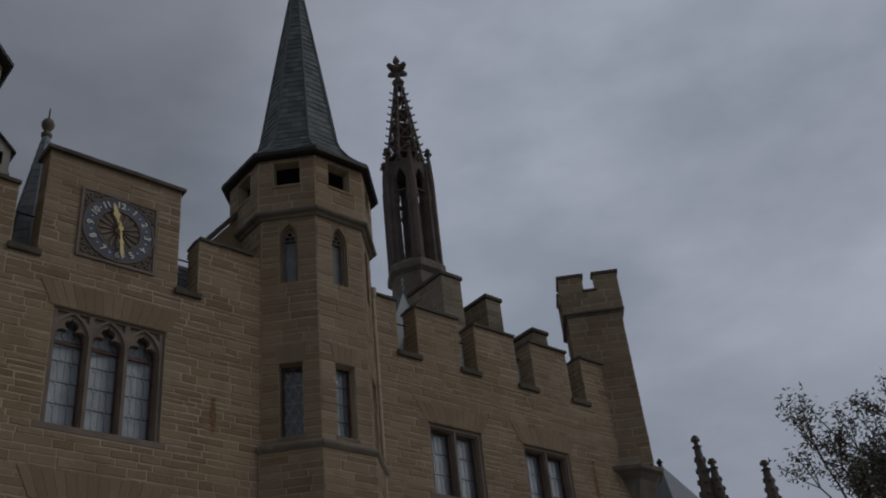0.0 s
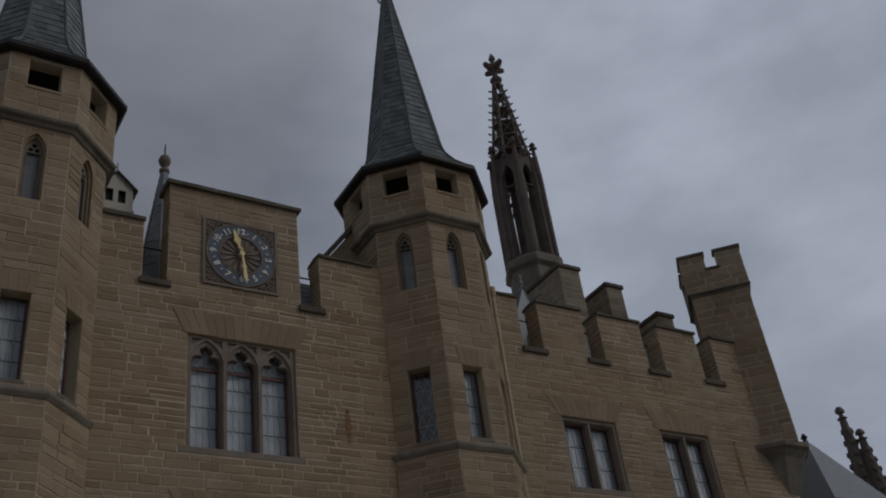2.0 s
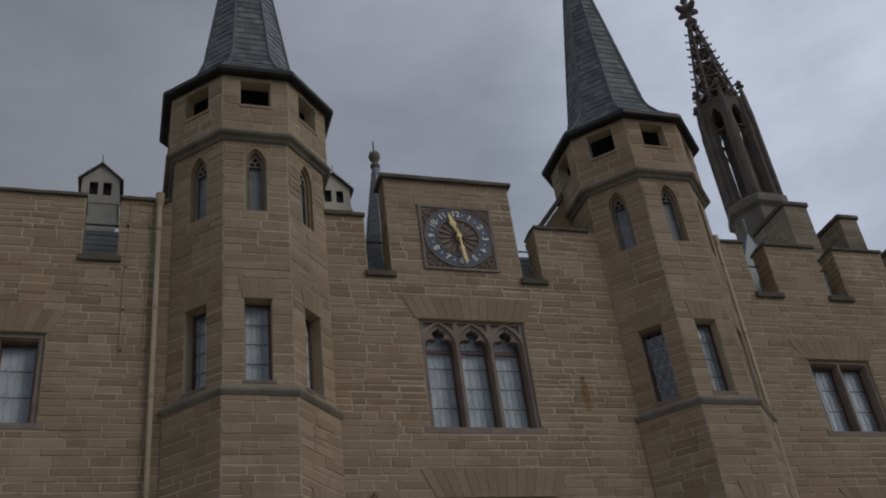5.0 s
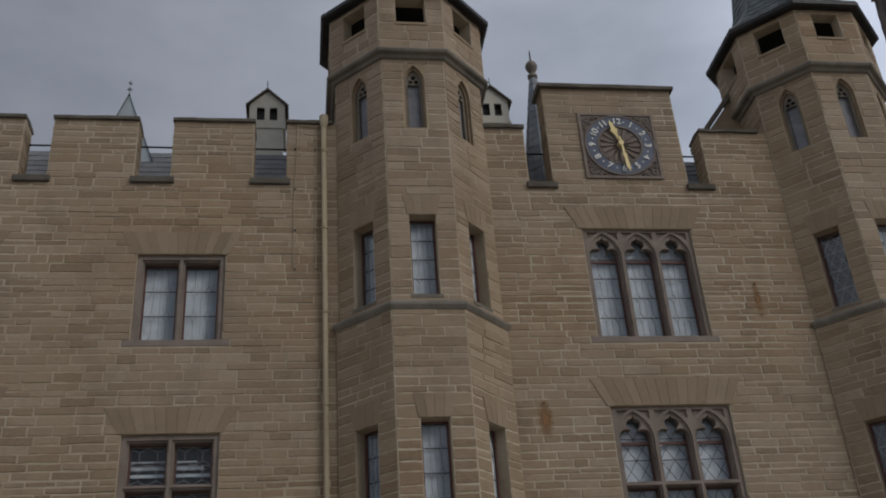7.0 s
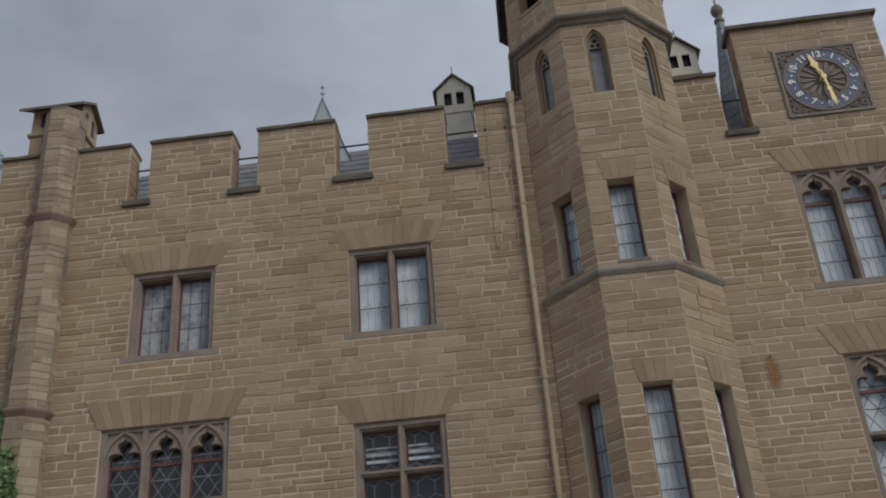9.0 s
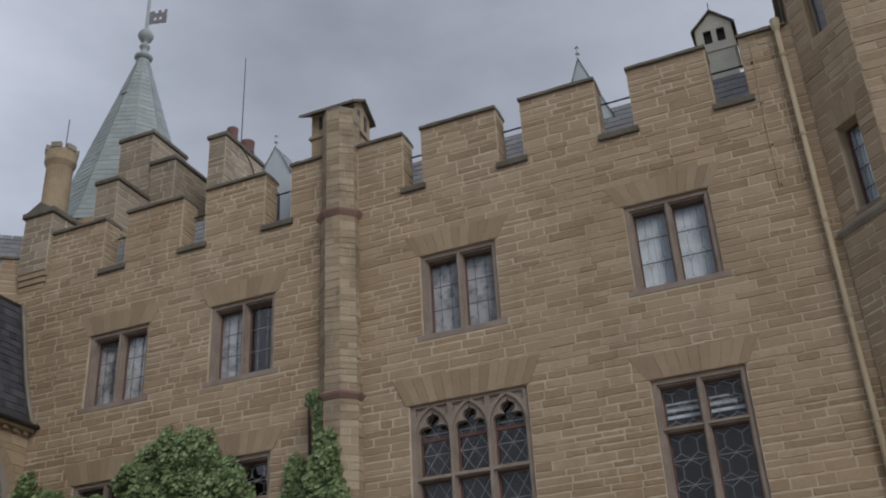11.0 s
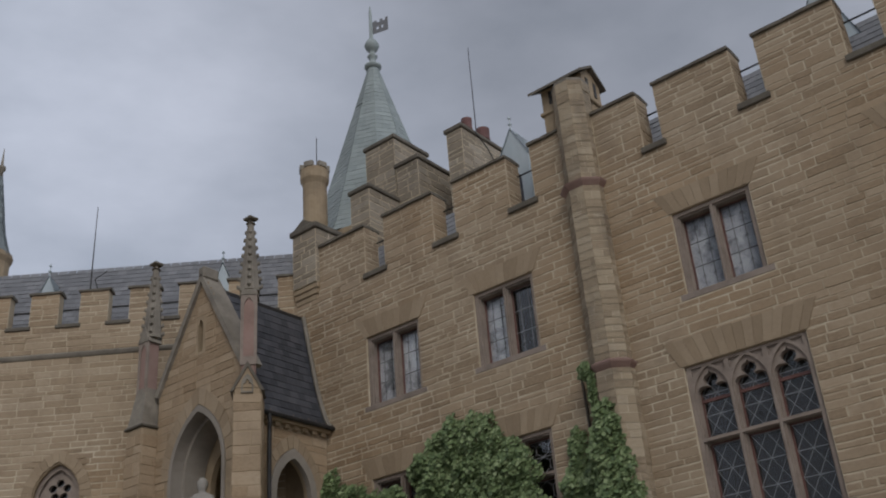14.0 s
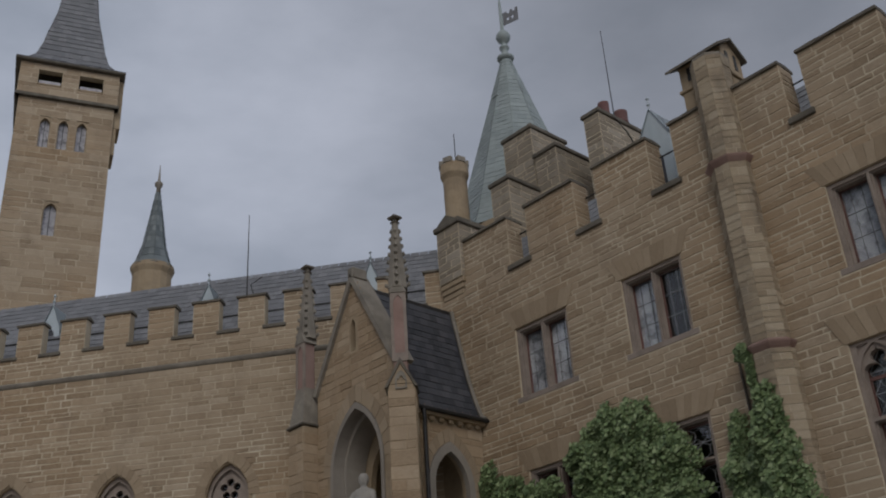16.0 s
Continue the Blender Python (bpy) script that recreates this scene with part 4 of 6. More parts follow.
    hand("hour_hand", 0.62, 0.085, -16, -0.085, [(-0.25, -0.2), (0.25, -0.2), (0.3, 0.4), (1.0, 0.62), (0.55, 0.72), (0.5, 0.9), (0, 1.08), (-0.5, 0.9), (-0.55, 0.72), (-1.0, 0.62), (-0.3, 0.4)])
    hand("minute_hand", 0.76, 0.06, 173, -0.12, [(-0.35, -0.22), (0.35, -0.22), (0.4, 0.35), (0.9, 0.42), (0.5, 0.5), (0.75, 0.8), (0, 1.02), (-0.75, 0.8), (-0.5, 0.5), (-0.9, 0.42), (-0.4, 0.35)])
    part("hub", lathe([(0.06, -0.14), (0.06, 0)], 12), GOLD, ob).matrix_local = Matrix.Rotation(radians(-90), 4, "X")
    return ob


clock()


def downpipe(x, z0, z1, y=-0.10, label="tan painted downpipe fixed to the sandstone wall"):
    ob = thing("downpipe", NORTH @ Matrix.Translation((x, y, 0)), label, "downpipe", "downpipes on the front")
    part("pipe", tube([(0, 0, z0), (0, 0, z1)], 0.055, 10), PIPE, ob, smooth=True)
    part("hopper", lathe([(0.055, z1 - 0.02), (0.09, z1 + 0.1), (0.10, z1 + 0.28), (0.085, z1 + 0.28)], 10), PIPE, ob)
    z = z0 + 0.8
    while z < z1:
        part("bracket", lathe([(0.07, z), (0.07, z + 0.06)], 10), PIPE, ob)
        part("clip", slab(-0.02, 0.02, 0.04, 0.1, z + 0.01, z + 0.05, 0), IRON, ob)
        z += 1.9
    return ob


downpipe(0.45, 0.0, 14.75)
downpipe(13.80, 0.0, 14.7)
wire = thing("lightning_conductor", NORTH, "thin pale lightning conductor wires beside the downpipe", "cable")
for wx0, wx1 in ((-0.10, -0.17), (0.30, 0.27)):
    part("wire", tube([(wx0, -0.03, 14.86), (wx1, -0.03, 12.75), (wx1, -0.03, 11.2)], 0.009, 5), PIPE, wire)
part("wire", tube([(-0.16, -0.03, 14.83), (0.36, -0.03, 14.80)], 0.011, 5), PIPE, wire)
for wz in (14.2, 13.2, 12.2, 11.3):
    for wx in (-0.155, 0.28):
        part("clip", slab(wx - 0.025, wx + 0.025, -0.035, 0.0, wz, wz + 0.03, 0), IRON, wire)


def round_pilaster():
    """An eight-sided shaft between the two halves of the front."""
    ob = thing("octagonal_buttress", Matrix.Translation((-9.6, 17.98, 0)), "slim octagonal sandstone buttress shaft with moulded reddish rings", "buttress", kind="structure")
    R = 0.44
    seg = [(8.83, 12.95), (13.15, 15.86), (4.6, 8.6)]
    for k, (z0, z1) in enumerate(seg):
        n = 12
        rr = (R, R - 0.03, R + 0.03)[k]
        part("shaft", lathe([((rr - 0.007) * K8, z0), ((rr - 0.007) * K8, z1)], 8, OCT), MORTAR, ob)
        st = bmesh.new()
        z = z0
        while z < z1 - 0.02:
            h = min(rng.uniform(0.11, 0.21), z1 - z)
            if z1 - z - h < 0.08:
                h = z1 - z
            for f in range(8):
                turn = Matrix.Rotation(f * math.pi / 4, 3, "Z")
                p, s = rr + rng.uniform(-0.004, 0.012), rr * math.tan(math.pi / 8)
                cuts = (-s, s) if rng.random() < 0.6 else (-s, rng.uniform(-0.4, 0.4) * s, s)
                for u, v in zip(cuts, cuts[1:]):
                    g = 0.008
                    lo = [st.verts.new(turn @ Vector((p, q, z + g))) for q in (u + g * (u > -s), v - g * (v < s))]
                    hi = [st.verts.new(turn @ Vector((p, q, z + h - g))) for q in (v - g * (v < s), u + g * (u > -s))]
                    st.faces.new(lo + hi)
            z += h
        tagged(part("stonework", st, SHAFT_STONE, ob), kind="stuff")
    part("lower_shaft", lathe([(0.455, 0), (0.455, 8.62)], 8, OCT), PLAIN, ob)
    for z in (8.72, 13.05):
        part("ring", lathe([(q * K8, z + e) for q, e in ((0.43, -0.12), (0.47, -0.08), (0.53, -0.01), (0.55, 0.03), (0.49, 0.07), (0.43, 0.11))], 8, OCT), RED_STONE, ob, "moulded reddish stone ring")
    part("head", lathe([(R * K8 - 0.03, 15.85), (R * K8 - 0.03, 15.92)], 8, OCT), GREYED, ob)
    return ob


round_pilaster()


def boxed_stack(name, x0, x1, y0, y1, z0, z1, label, category="chimney", capt=0.16, over=0.07, group=""):
    """A stone stack with coursed faces and an overhanging cap."""
    ob = thing(name, Matrix.Translation(((x0 + x1) / 2, y0, z0)), label, category, group)
    w, d, h = (x1 - x0) / 2, y1 - y0, z1 - z0
    part("body", box(bmesh.new(), -w, w, 0, d, 0, h), MORTAR, ob)
    for m, a, b in ((Matrix.Identity(4), -w, w), (Matrix.Translation((w, 0, 0)) @ Matrix.Rotation(radians(90), 4, "Z"), 0, d), (Matrix.Translation((-w, d, 0)) @ Matrix.Rotation(radians(-90), 4, "Z"), 0, d)):
        st = part("stonework", stone_mesh("stonework", courses(a, b, max(0, h - 6), h, [], rng, h=0.22, lengths=(0.3, 0.7)), rng, STACK), STACK, ob)
        st.matrix_local = m
        tagged(st, kind="stuff")
    c = part("cap", slab(-w - over, w + over, -over, d + over, h, h + capt, 0.03), COPING, ob)
    return ob


# stacks and stepped parapets over the roof
boxed_stack("roof_stack", -19.47, -18.2, 21.5, 23.2, 13, 20.22, "square sandstone stack with dark cap slab on the roof", group="stone stacks on the roof")
boxed_stack("roof_stack", -18.08, -17.18, 21.4, 25.5, 13, 18.92, "long sandstone stack with sloping dark coping on the roof", group="stone stacks on the roof")
boxed_stack("roof_stack", -18.83, -18.05, 20.0, 22.6, 13, 17.65, "low sandstone stack with dark cap slab", group="stone stacks on the roof")
boxed_stack("roof_stack", 18.58, 19.38, 20.5, 23.4, 13, 18.28, "sandstone roof stack with dark cap beside the openwork spirelet", group="stone stacks on the roof")
boxed_stack("roof_stack", 20.42, 21.06, 20.5, 24.5, 13, 17.94, "pale sandstone roof stack with dark cap", group="stone stacks on the roof")
boxed_stack("roof_stack", 22.4, 23.05, 20.5, 23.5, 13, 17.22, "low sandstone roof stack with dark cap near the corner", group="stone stacks on the roof")
ch = boxed_stack("chimney", -16.03, -15.43, 21.5, 24.6, 13, 19.30, "long sandstone chimney with two red clay pots and a cable")
for y, r, z in ((0.75, 0.175, 6.40), (1.6, 0.225, 6.40)):
    part("pot", lathe([(r * 0.8, z), (r * 0.8, z + 0.22), (r, z + 0.26), (r, z + 0.34), (r * 0.95, z + 0.36), (r * 1.02, z + 0.68), (r * 0.85, z + 0.70)], 16, at=(0.0, y)), POT, ch, "red clay chimney pot")
part("cable", tube([(0.36, 0.6, 6.4), (0.4, 1.2, 6.0), (0.38, 1.9, 5.2), (0.36, 2.2, 4.0)], 0.02, 5), IRON, ch)
mast = thing("antenna_mast", Matrix.Translation((-15.6, 22.55, 19.45)), "thin dark antenna mast behind the chimney pots", "antenna")
part("rod", tube([(0, 0, 0), (0.02, 0, 3.6)], [0.02, 0.012], 6), SLATE_DARK, mast)


def gabled_box(x0, x1, y0, y1, z0, z1):
    """The stone chimney head over the round shaft, under a low gabled roof of thin slabs."""
    ob = thing("gabled_chimney", Matrix.Translation(((x0 + x1) / 2, y0, z0)), "sandstone chimney head under two thin dark roof slabs", "chimney")
    w, d, h = (x1 - x0) / 2, y1 - y0, z1 - z0
    part("body", slab(-w + 0.06, w - 0.06, 0.3, d, -0.3, h, 0.02), PLAIN, ob)
    part("band", slab(-w, w, 0.25, d + 0.04, 0.5, 0.6, 0.02), PLAIN, ob)
    # no holes are cut: dark slabs paint the shade of the smoke openings
    part("smoke_hole_shade", slab(-w + 0.28, -w + 0.44, 0.285, 0.34, 0.76, h - 0.08, 0), IRON, ob, "dark slab that stands for the shade in a smoke opening")
    for y in (0.52, 0.86):
        part("smoke_hole_shade", slab(w - 0.1, w - 0.045, y - 0.055, y + 0.055, 0.74, h - 0.04, 0), IRON, ob, "dark slab that stands for the shade in a smoke opening")
    m = (d + 0.2) / 2
    gable = plate([(0.24, h - 0.02), (d, h - 0.02), (m, h + 0.3)], [], -w + 0.06, w - 0.06)
    part("gable", gable, PLAIN, ob).matrix_local = Matrix.Rotation(radians(90), 4, "Z") @ Matrix.Diagonal((1, -1, 1, 1))
    for s, pts in ((1, [(0.02, h - 0.06), (m, h + 0.36), (m, h + 0.29), (0.02, h - 0.13)]), (-1, [(d + 0.1, h - 0.06), (m, h + 0.36), (m, h + 0.29), (d + 0.1, h - 0.13)])):
        part("roof_slab", plate(pts, [], -w - 0.14, w + 0.06), COPING, ob).matrix_local = Matrix.Rotation(radians(90), 4, "Z") @ Matrix.Diagonal((1, -1, 1, 1))
    return ob


gabled_box(-10.5, -9.2, 17.72, 18.85, 15.0, 16.2)


def lead_dormer(at, w, apex, base, label, depth=0.9, m=None):
    """A small lead-clad dormer with a steep pyramid roof and a finial."""
    ob = thing("lead_dormer", (m or Matrix.Identity(4)) @ Matrix.Translation(at), label, "dormer", "small lead dormers")
    h, b = apex, base
    part("cheek_front", plate([(-w / 2, 0), (w / 2, 0), (w / 2, b), (0, h), (-w / 2, b)], [pointed(0, w * 0.4, 0.15, b * 0.6, w * 0.35)], 0, 0.05), LEAD, ob)
    part("louvre", box(bmesh.new(), -w * 0.25, w * 0.25, 0.03, 0.045, 0.1, b), SLATE_DARK, ob)
    bm = bmesh.new()
    v = [bm.verts.new(p) for p in ((-w / 2, 0.051, 0), (-w / 2, 0.051, b), (-w / 2, depth, b), (-w / 2, depth, 0), (w / 2, 0.051, 0), (w / 2, 0.051, b), (w / 2, depth, b), (w / 2, depth, 0))]
    bm.faces.new([v[i] for i in (0, 1, 2, 3)]), bm.faces.new([v[i] for i in (4, 7, 6, 5)])
    part("sides", bm, LEAD, ob)
    bm, o = bmesh.new(), w / 2 + 0.06
    v = [bm.verts.new(p) for p in ((-o, -0.06, b - 0.1), (o, -0.06, b - 0.1), (0, -0.03, h + 0.03), (-o, depth, b - 0.1), (o, depth, b - 0.1), (0, depth, h + 0.03))]
    for f in ((0, 2, 5, 3), (1, 4, 5, 2)):
        bm.faces.new([v[i] for i in f])
    bmesh.ops.solidify(bm, geom=bm.faces[:], thickness=0.03)
    part("roof", bm, LEAD, ob)
    part("finial", lathe([(0.025, h), (0.02, h + 0.12), (0.06, h + 0.17), (0.02, h + 0.22), (0.015, h + 0.32), (0.05, h + 0.36), (0.004, h + 0.45)], 8, at=(0, 0.02)), LEAD, ob)
    return ob


lead_dormer((-4.08, 19.9, 14.4), 1.55, 2.65, 0.4, "small pale lead dormer with pointed roof and finial", depth=1.4)
lead_dormer((-12.36, 19.46, 13.85), 0.9, 2.9, 2.1, "small pale lead dormer with pointed roof and finial", depth=1.4)
lead_dormer((15.9, 19.2, 13.6), 0.9, 2.6, 1.5, "small pale lead dormer with pointed roof and finial", depth=1.4)
for u, s in ((-2.4, 0.5), (-7.7, 0.5), (-13.0, 0.5)):
    lead_dormer((u, 1.6, 14.5), 0.62, 1.35, 0.55, "tiny pale lead dormer on the slate roof of the wing", depth=1.0, m=WEST)


def ventilator(x, y, z, s=1.0):
    """A cream boarded roof ventilator like a small house."""
    ob = thing("roof_ventilator", Matrix.Translation((x, y, z)), "cream boarded roof ventilator with two dark openings", "ventilator", "roof ventilators")
    w, b, h = 0.42 * s, 0.72 * s, 1.14 * s
    part("front", plate([(-w, 0), (w, 0), (w, b), (0, h), (-w, b)], [rect(-0.25 * s, -0.06 * s, 0.24 * s, 0.62 * s), rect(0.06 * s, 0.25 * s, 0.24 * s, 0.62 * s)], 0, 0.05), CREAM, ob)
    # dark block that stands for the shade inside the two openings
    part("back", box(bmesh.new(), -w + 0.02, w - 0.02, 0.12, 0.9, 0, b), IRON, ob)
    for sx in (-1, 1):
        part("side", box(bmesh.new(), sx * w - 0.02, sx * w + 0.02, 0.05, 0.95, 0, b), CREAM, ob)
        bm = plate([(0, h + 0.045), (0, h - 0.01), (sx * (w + 0.10), b - 0.10), (sx * (w + 0.10), b - 0.045)][:: sx], [], -0.08, 1.0)
        part("roof_slope", bm, COPING, ob)
    part("plinth", slab(-w + 0.03, w - 0.03, -0.02, 0.95, -2.2, 0.02, 0.01), CREAM, ob)
    part("band", slab(-w - 0.04, w + 0.04, -0.05, 0.97, -0.04, 0.05, 0.01), CREAM, ob)
    part("tip", tube([(0, 0, h), (0, 0, h + 0.3)], 0.012, 5), IRON, ob)
    return ob


ventilator(-0.87, 20.5, 16.6)
ventilator(4.80, 20.5, 16.9)


def cone_finial(name, at, prof, label, mat, n=8, ball=None, group="", drum=None, tip=None):
    ob = thing(name, Matrix.Translation(at), label, "turret roof", group)
    rows = []
    z0, z1 = prof[0][1], prof[-1][1]
    for k in range(n):
        a, b = OCT + 2 * math.pi * k / n, OCT + 2 * math.pi * (k + 1) / n
        rr = []
        for (r0, q0), (r1, q1) in zip(prof, prof[1:]):
            m = max(1, int((q1 - q0) / 0.22))
            for i in range(m):
                rr.append((r0 + (r1 - r0) * i / m, q0 + (q1 - q0) * i / m))
        rr.append(prof[-1])
        rows = [((r * math.cos(a), r * math.sin(a), z), (r * math.cos(b), r * math.sin(b), z)) for r, z in rr]
        tagged(part("roof_face", slates("roof_face", rows, mat, rng, width=0.35, lift=0.01), mat, ob), kind="stuff")
    part("roof_core", lathe([(r * 0.985, z) for r, z in prof], n, OCT), mat, ob)
    if drum:
        part("drum", lathe(drum, 16), PLAIN, ob, "round sandstone drum")
    if ball:
        part("finial", lathe(ball, 12), COPPER if mat is COPPER else GREYED, ob, smooth=True)
    if tip:
        part("tip", tube([(0, 0, tip[0]), (0, 0, tip[1])], [0.03, 0.012], 6), IRON, ob)
    return ob


# lead spirelet beside the clock
cone_finial("spirelet", (5.83, 20.0, 0.08), [(0.75, 13.0), (0.40, 15.8), (0.10, 17.85)], "slim pale slate spirelet with a ball finial beside the clock", PALE_SLATE, ball=[(0.09, 17.85), (0.13, 17.9), (0.13, 17.97), (0.05, 18.0), (0.05, 18.08), (0.12, 18.14), (0.16, 18.26), (0.12, 18.38), (0.03, 18.44), (0.01, 18.75)], tip=(18.4, 18.8))

# great cone roof with weather vane
big = cone_finial("cone_roof", (-21.24, 24.12, 0), [(2.75, 17.85), (2.52, 18.3), (0.2, 26.1)], "tall pale green conical tower roof with a weather vane", COPPER, n=10,
                  ball=[(0.24, 26.05), (0.34, 26.15), (0.34, 26.22), (0.15, 26.3), (0.13, 26.6), (0.2, 26.66), (0.2, 26.72), (0.1, 26.8), (0.1, 26.95), (0.22, 27.02), (0.3, 27.22), (0.22, 27.42), (0.08, 27.5), (0.06, 28.9), (0.0, 29.3)],
                  drum=[(2.45, 0), (2.45, 17.5), (2.7, 17.65), (2.7, 17.85)])
part("vane_flag", plate([(0.1, 27.75), (0.9, 27.55), (0.9, 28.2), (0.78, 28.22), (0.76, 28.1), (0.64, 28.13), (0.62, 28.26), (0.5, 28.29), (0.48, 28.17), (0.34, 28.2), (0.32, 28.32), (0.1, 28.36)], [rect(0.3, 0.42, 27.85, 28.0), rect(0.55, 0.67, 27.8, 27.95)], -0.01, 0.01), SLATE, big, "pierced metal flag")
part("roof_hatch", slab(-0.15, 0.15, -0.85, -0.5, 24.0, 24.1, 0.02), COPPER, big)


def round_chimney(at, z0, z1, r):
    ob = thing("round_chimney", Matrix.Translation((*at, z0)), "round sandstone chimney turret with a crenellated head", "chimney")
    h = z1 - z0
    part("shaft", lathe([(r, 0), (r, h - 0.75), (r * 1.12, h - 0.62), (r * 1.2, h - 0.55), (r * 1.2, h - 0.18), (r * 0.9, h - 0.18)], 24), PLAIN, ob)
    for i in range(6):
        b = box(bmesh.new(), -0.15, 0.15, -r * 1.25, -r * 0.9, h - 0.18, h)
        part("merlon", b, GREYED, ob).matrix_local = Matrix.Rotation(radians(60 * i + 20), 4, "Z")
    part("rod", tube([(0.1, 0, h - 0.4), (0.12, 0, h + 1.1)], 0.015, 5), IRON, ob)
    return ob


round_chimney((-20.42, 20.03), 12.0, 19.44, 0.39)


ct = boxed_stack("corner_turret", -19.15, -18.22, 17.86, 19.0, 13.85, 15.53, "squared weathered corner turret on a stepped corbel", "turret", capt=0.18, over=0.08)
for k, z in enumerate((-0.16, -0.32, -0.48)):
    part("corbel_step", slab(-0.475, 0.475 - 0.05 * k, 0.03 + 0.04 * k, 0.5, z, z + 0.17, 0.02), PLAIN, ct)
part("roof", plate([(-0.5, 1.8), (0.5, 1.8), (0.0, 2.1)], [], -0.05, 1.2), COPING, ct)


def prism(outline, z0, z1):
    """An upright prism over an outline in plan."""
    bm = bmesh.new()
    lo, hi = [bm.verts.new((x, y, z0)) for x, y in outline], [bm.verts.new((x, y, z1)) for x, y in outline]
    for i in range(len(outline)):
        j = (i + 1) % len(outline)
        bm.faces.new((lo[i], lo[j], hi[j], hi[i]))
    bm.faces.new(list(reversed(lo))), bm.faces.new(hi)
    bmesh.ops.recalc_face_normals(bm, faces=bm.faces[:])
    return bm


def bartizan():
    """The square turret set diagonally on the far corner of the front, with a crenellated head."""
    ob = thing("corner_turret", Matrix.Translation((23.15, 18.53, 0)) @ Matrix.Rotation(radians(-45), 4, "Z"), "tall square sandstone corner turret with crenellated head on a corbel", "turret")
    h, k = 0.85, 0.94
    part("corbel", lathe([(0.05, 8.6), (0.5, 10.0), (0.95, 11.2), (1.10, 11.38), (1.22, 11.45), (1.24, 11.56), (1.12, 11.64), (1.0, 11.7)], 8, OCT), GREYED, ob)
    part("shaft", box(bmesh.new(), -h, h, -h, h, 11.6, 16.7), MORTAR, ob)
    part("head", plate(rect(-k, k, -k, k), [rect(-k + 0.24, k - 0.24, -k + 0.24, k - 0.24)], 16.75, 17.5), MORTAR, ob).matrix_local = Matrix(((1, 0, 0, 0), (0, 0, 1, 0), (0, 1, 0, 0), (0, 0, 0, 1)))
    part("floor", box(bmesh.new(), -k + 0.2, k - 0.2, -k + 0.2, k - 0.2, 16.75, 16.95), GREYED, ob)
    for (q, z) in ((0.90, 16.62), (0.97, 16.70)):
        part("moulding", slab(-q, q, -q, q, z, z + 0.085, 0.03), GREYED, ob)
    arm = 0.76
    for a in range(4):
        turn = Matrix.Rotation(radians(90 * a), 4, "Z")
        shape = [(-k, -k), (-k + arm, -k), (-k + arm, -k + 0.24), (-k + 0.24, -k + 0.24), (-k + 0.24, -k + arm), (-k, -k + arm)]
        part("merlon", prism(shape, 17.5, 18.03), MORTAR, ob).matrix_local = turn
        o = 0.05
        lid = [(-k - o, -k - o), (-k + arm + o, -k - o), (-k + arm + o, -k + 0.24 + o), (-k + 0.24 + o, -k + 0.24 + o), (-k + 0.24 + o, -k + arm + o), (-k - o, -k + arm + o)]
        part("merlon_cap", prism(lid, 18.03, 18.13), COPING, ob).matrix_local = turn
        part("crenel_sill", slab(-0.24, 0.24, -k - 0.05, -k + 0.3, 17.46, 17.54, 0.01), COPING, ob).matrix_local = turn
        for q, z0, z1, cuts in ((h, 11.66, 16.62, []), (k, 16.79, 18.03, [(-k + arm, k - arm, 17.46, 19)])):
            st = part("stonework", stone_mesh("stonework", courses(-q, q, z0, z1, cuts, rng, h=0.24, lengths=(0.3, 0.8)), rng, STONE), STONE, ob)
            st.matrix_local = turn @ Matrix.Translation((0, -q, 0))
            tagged(st, kind="stuff")
    return ob


bartizan()


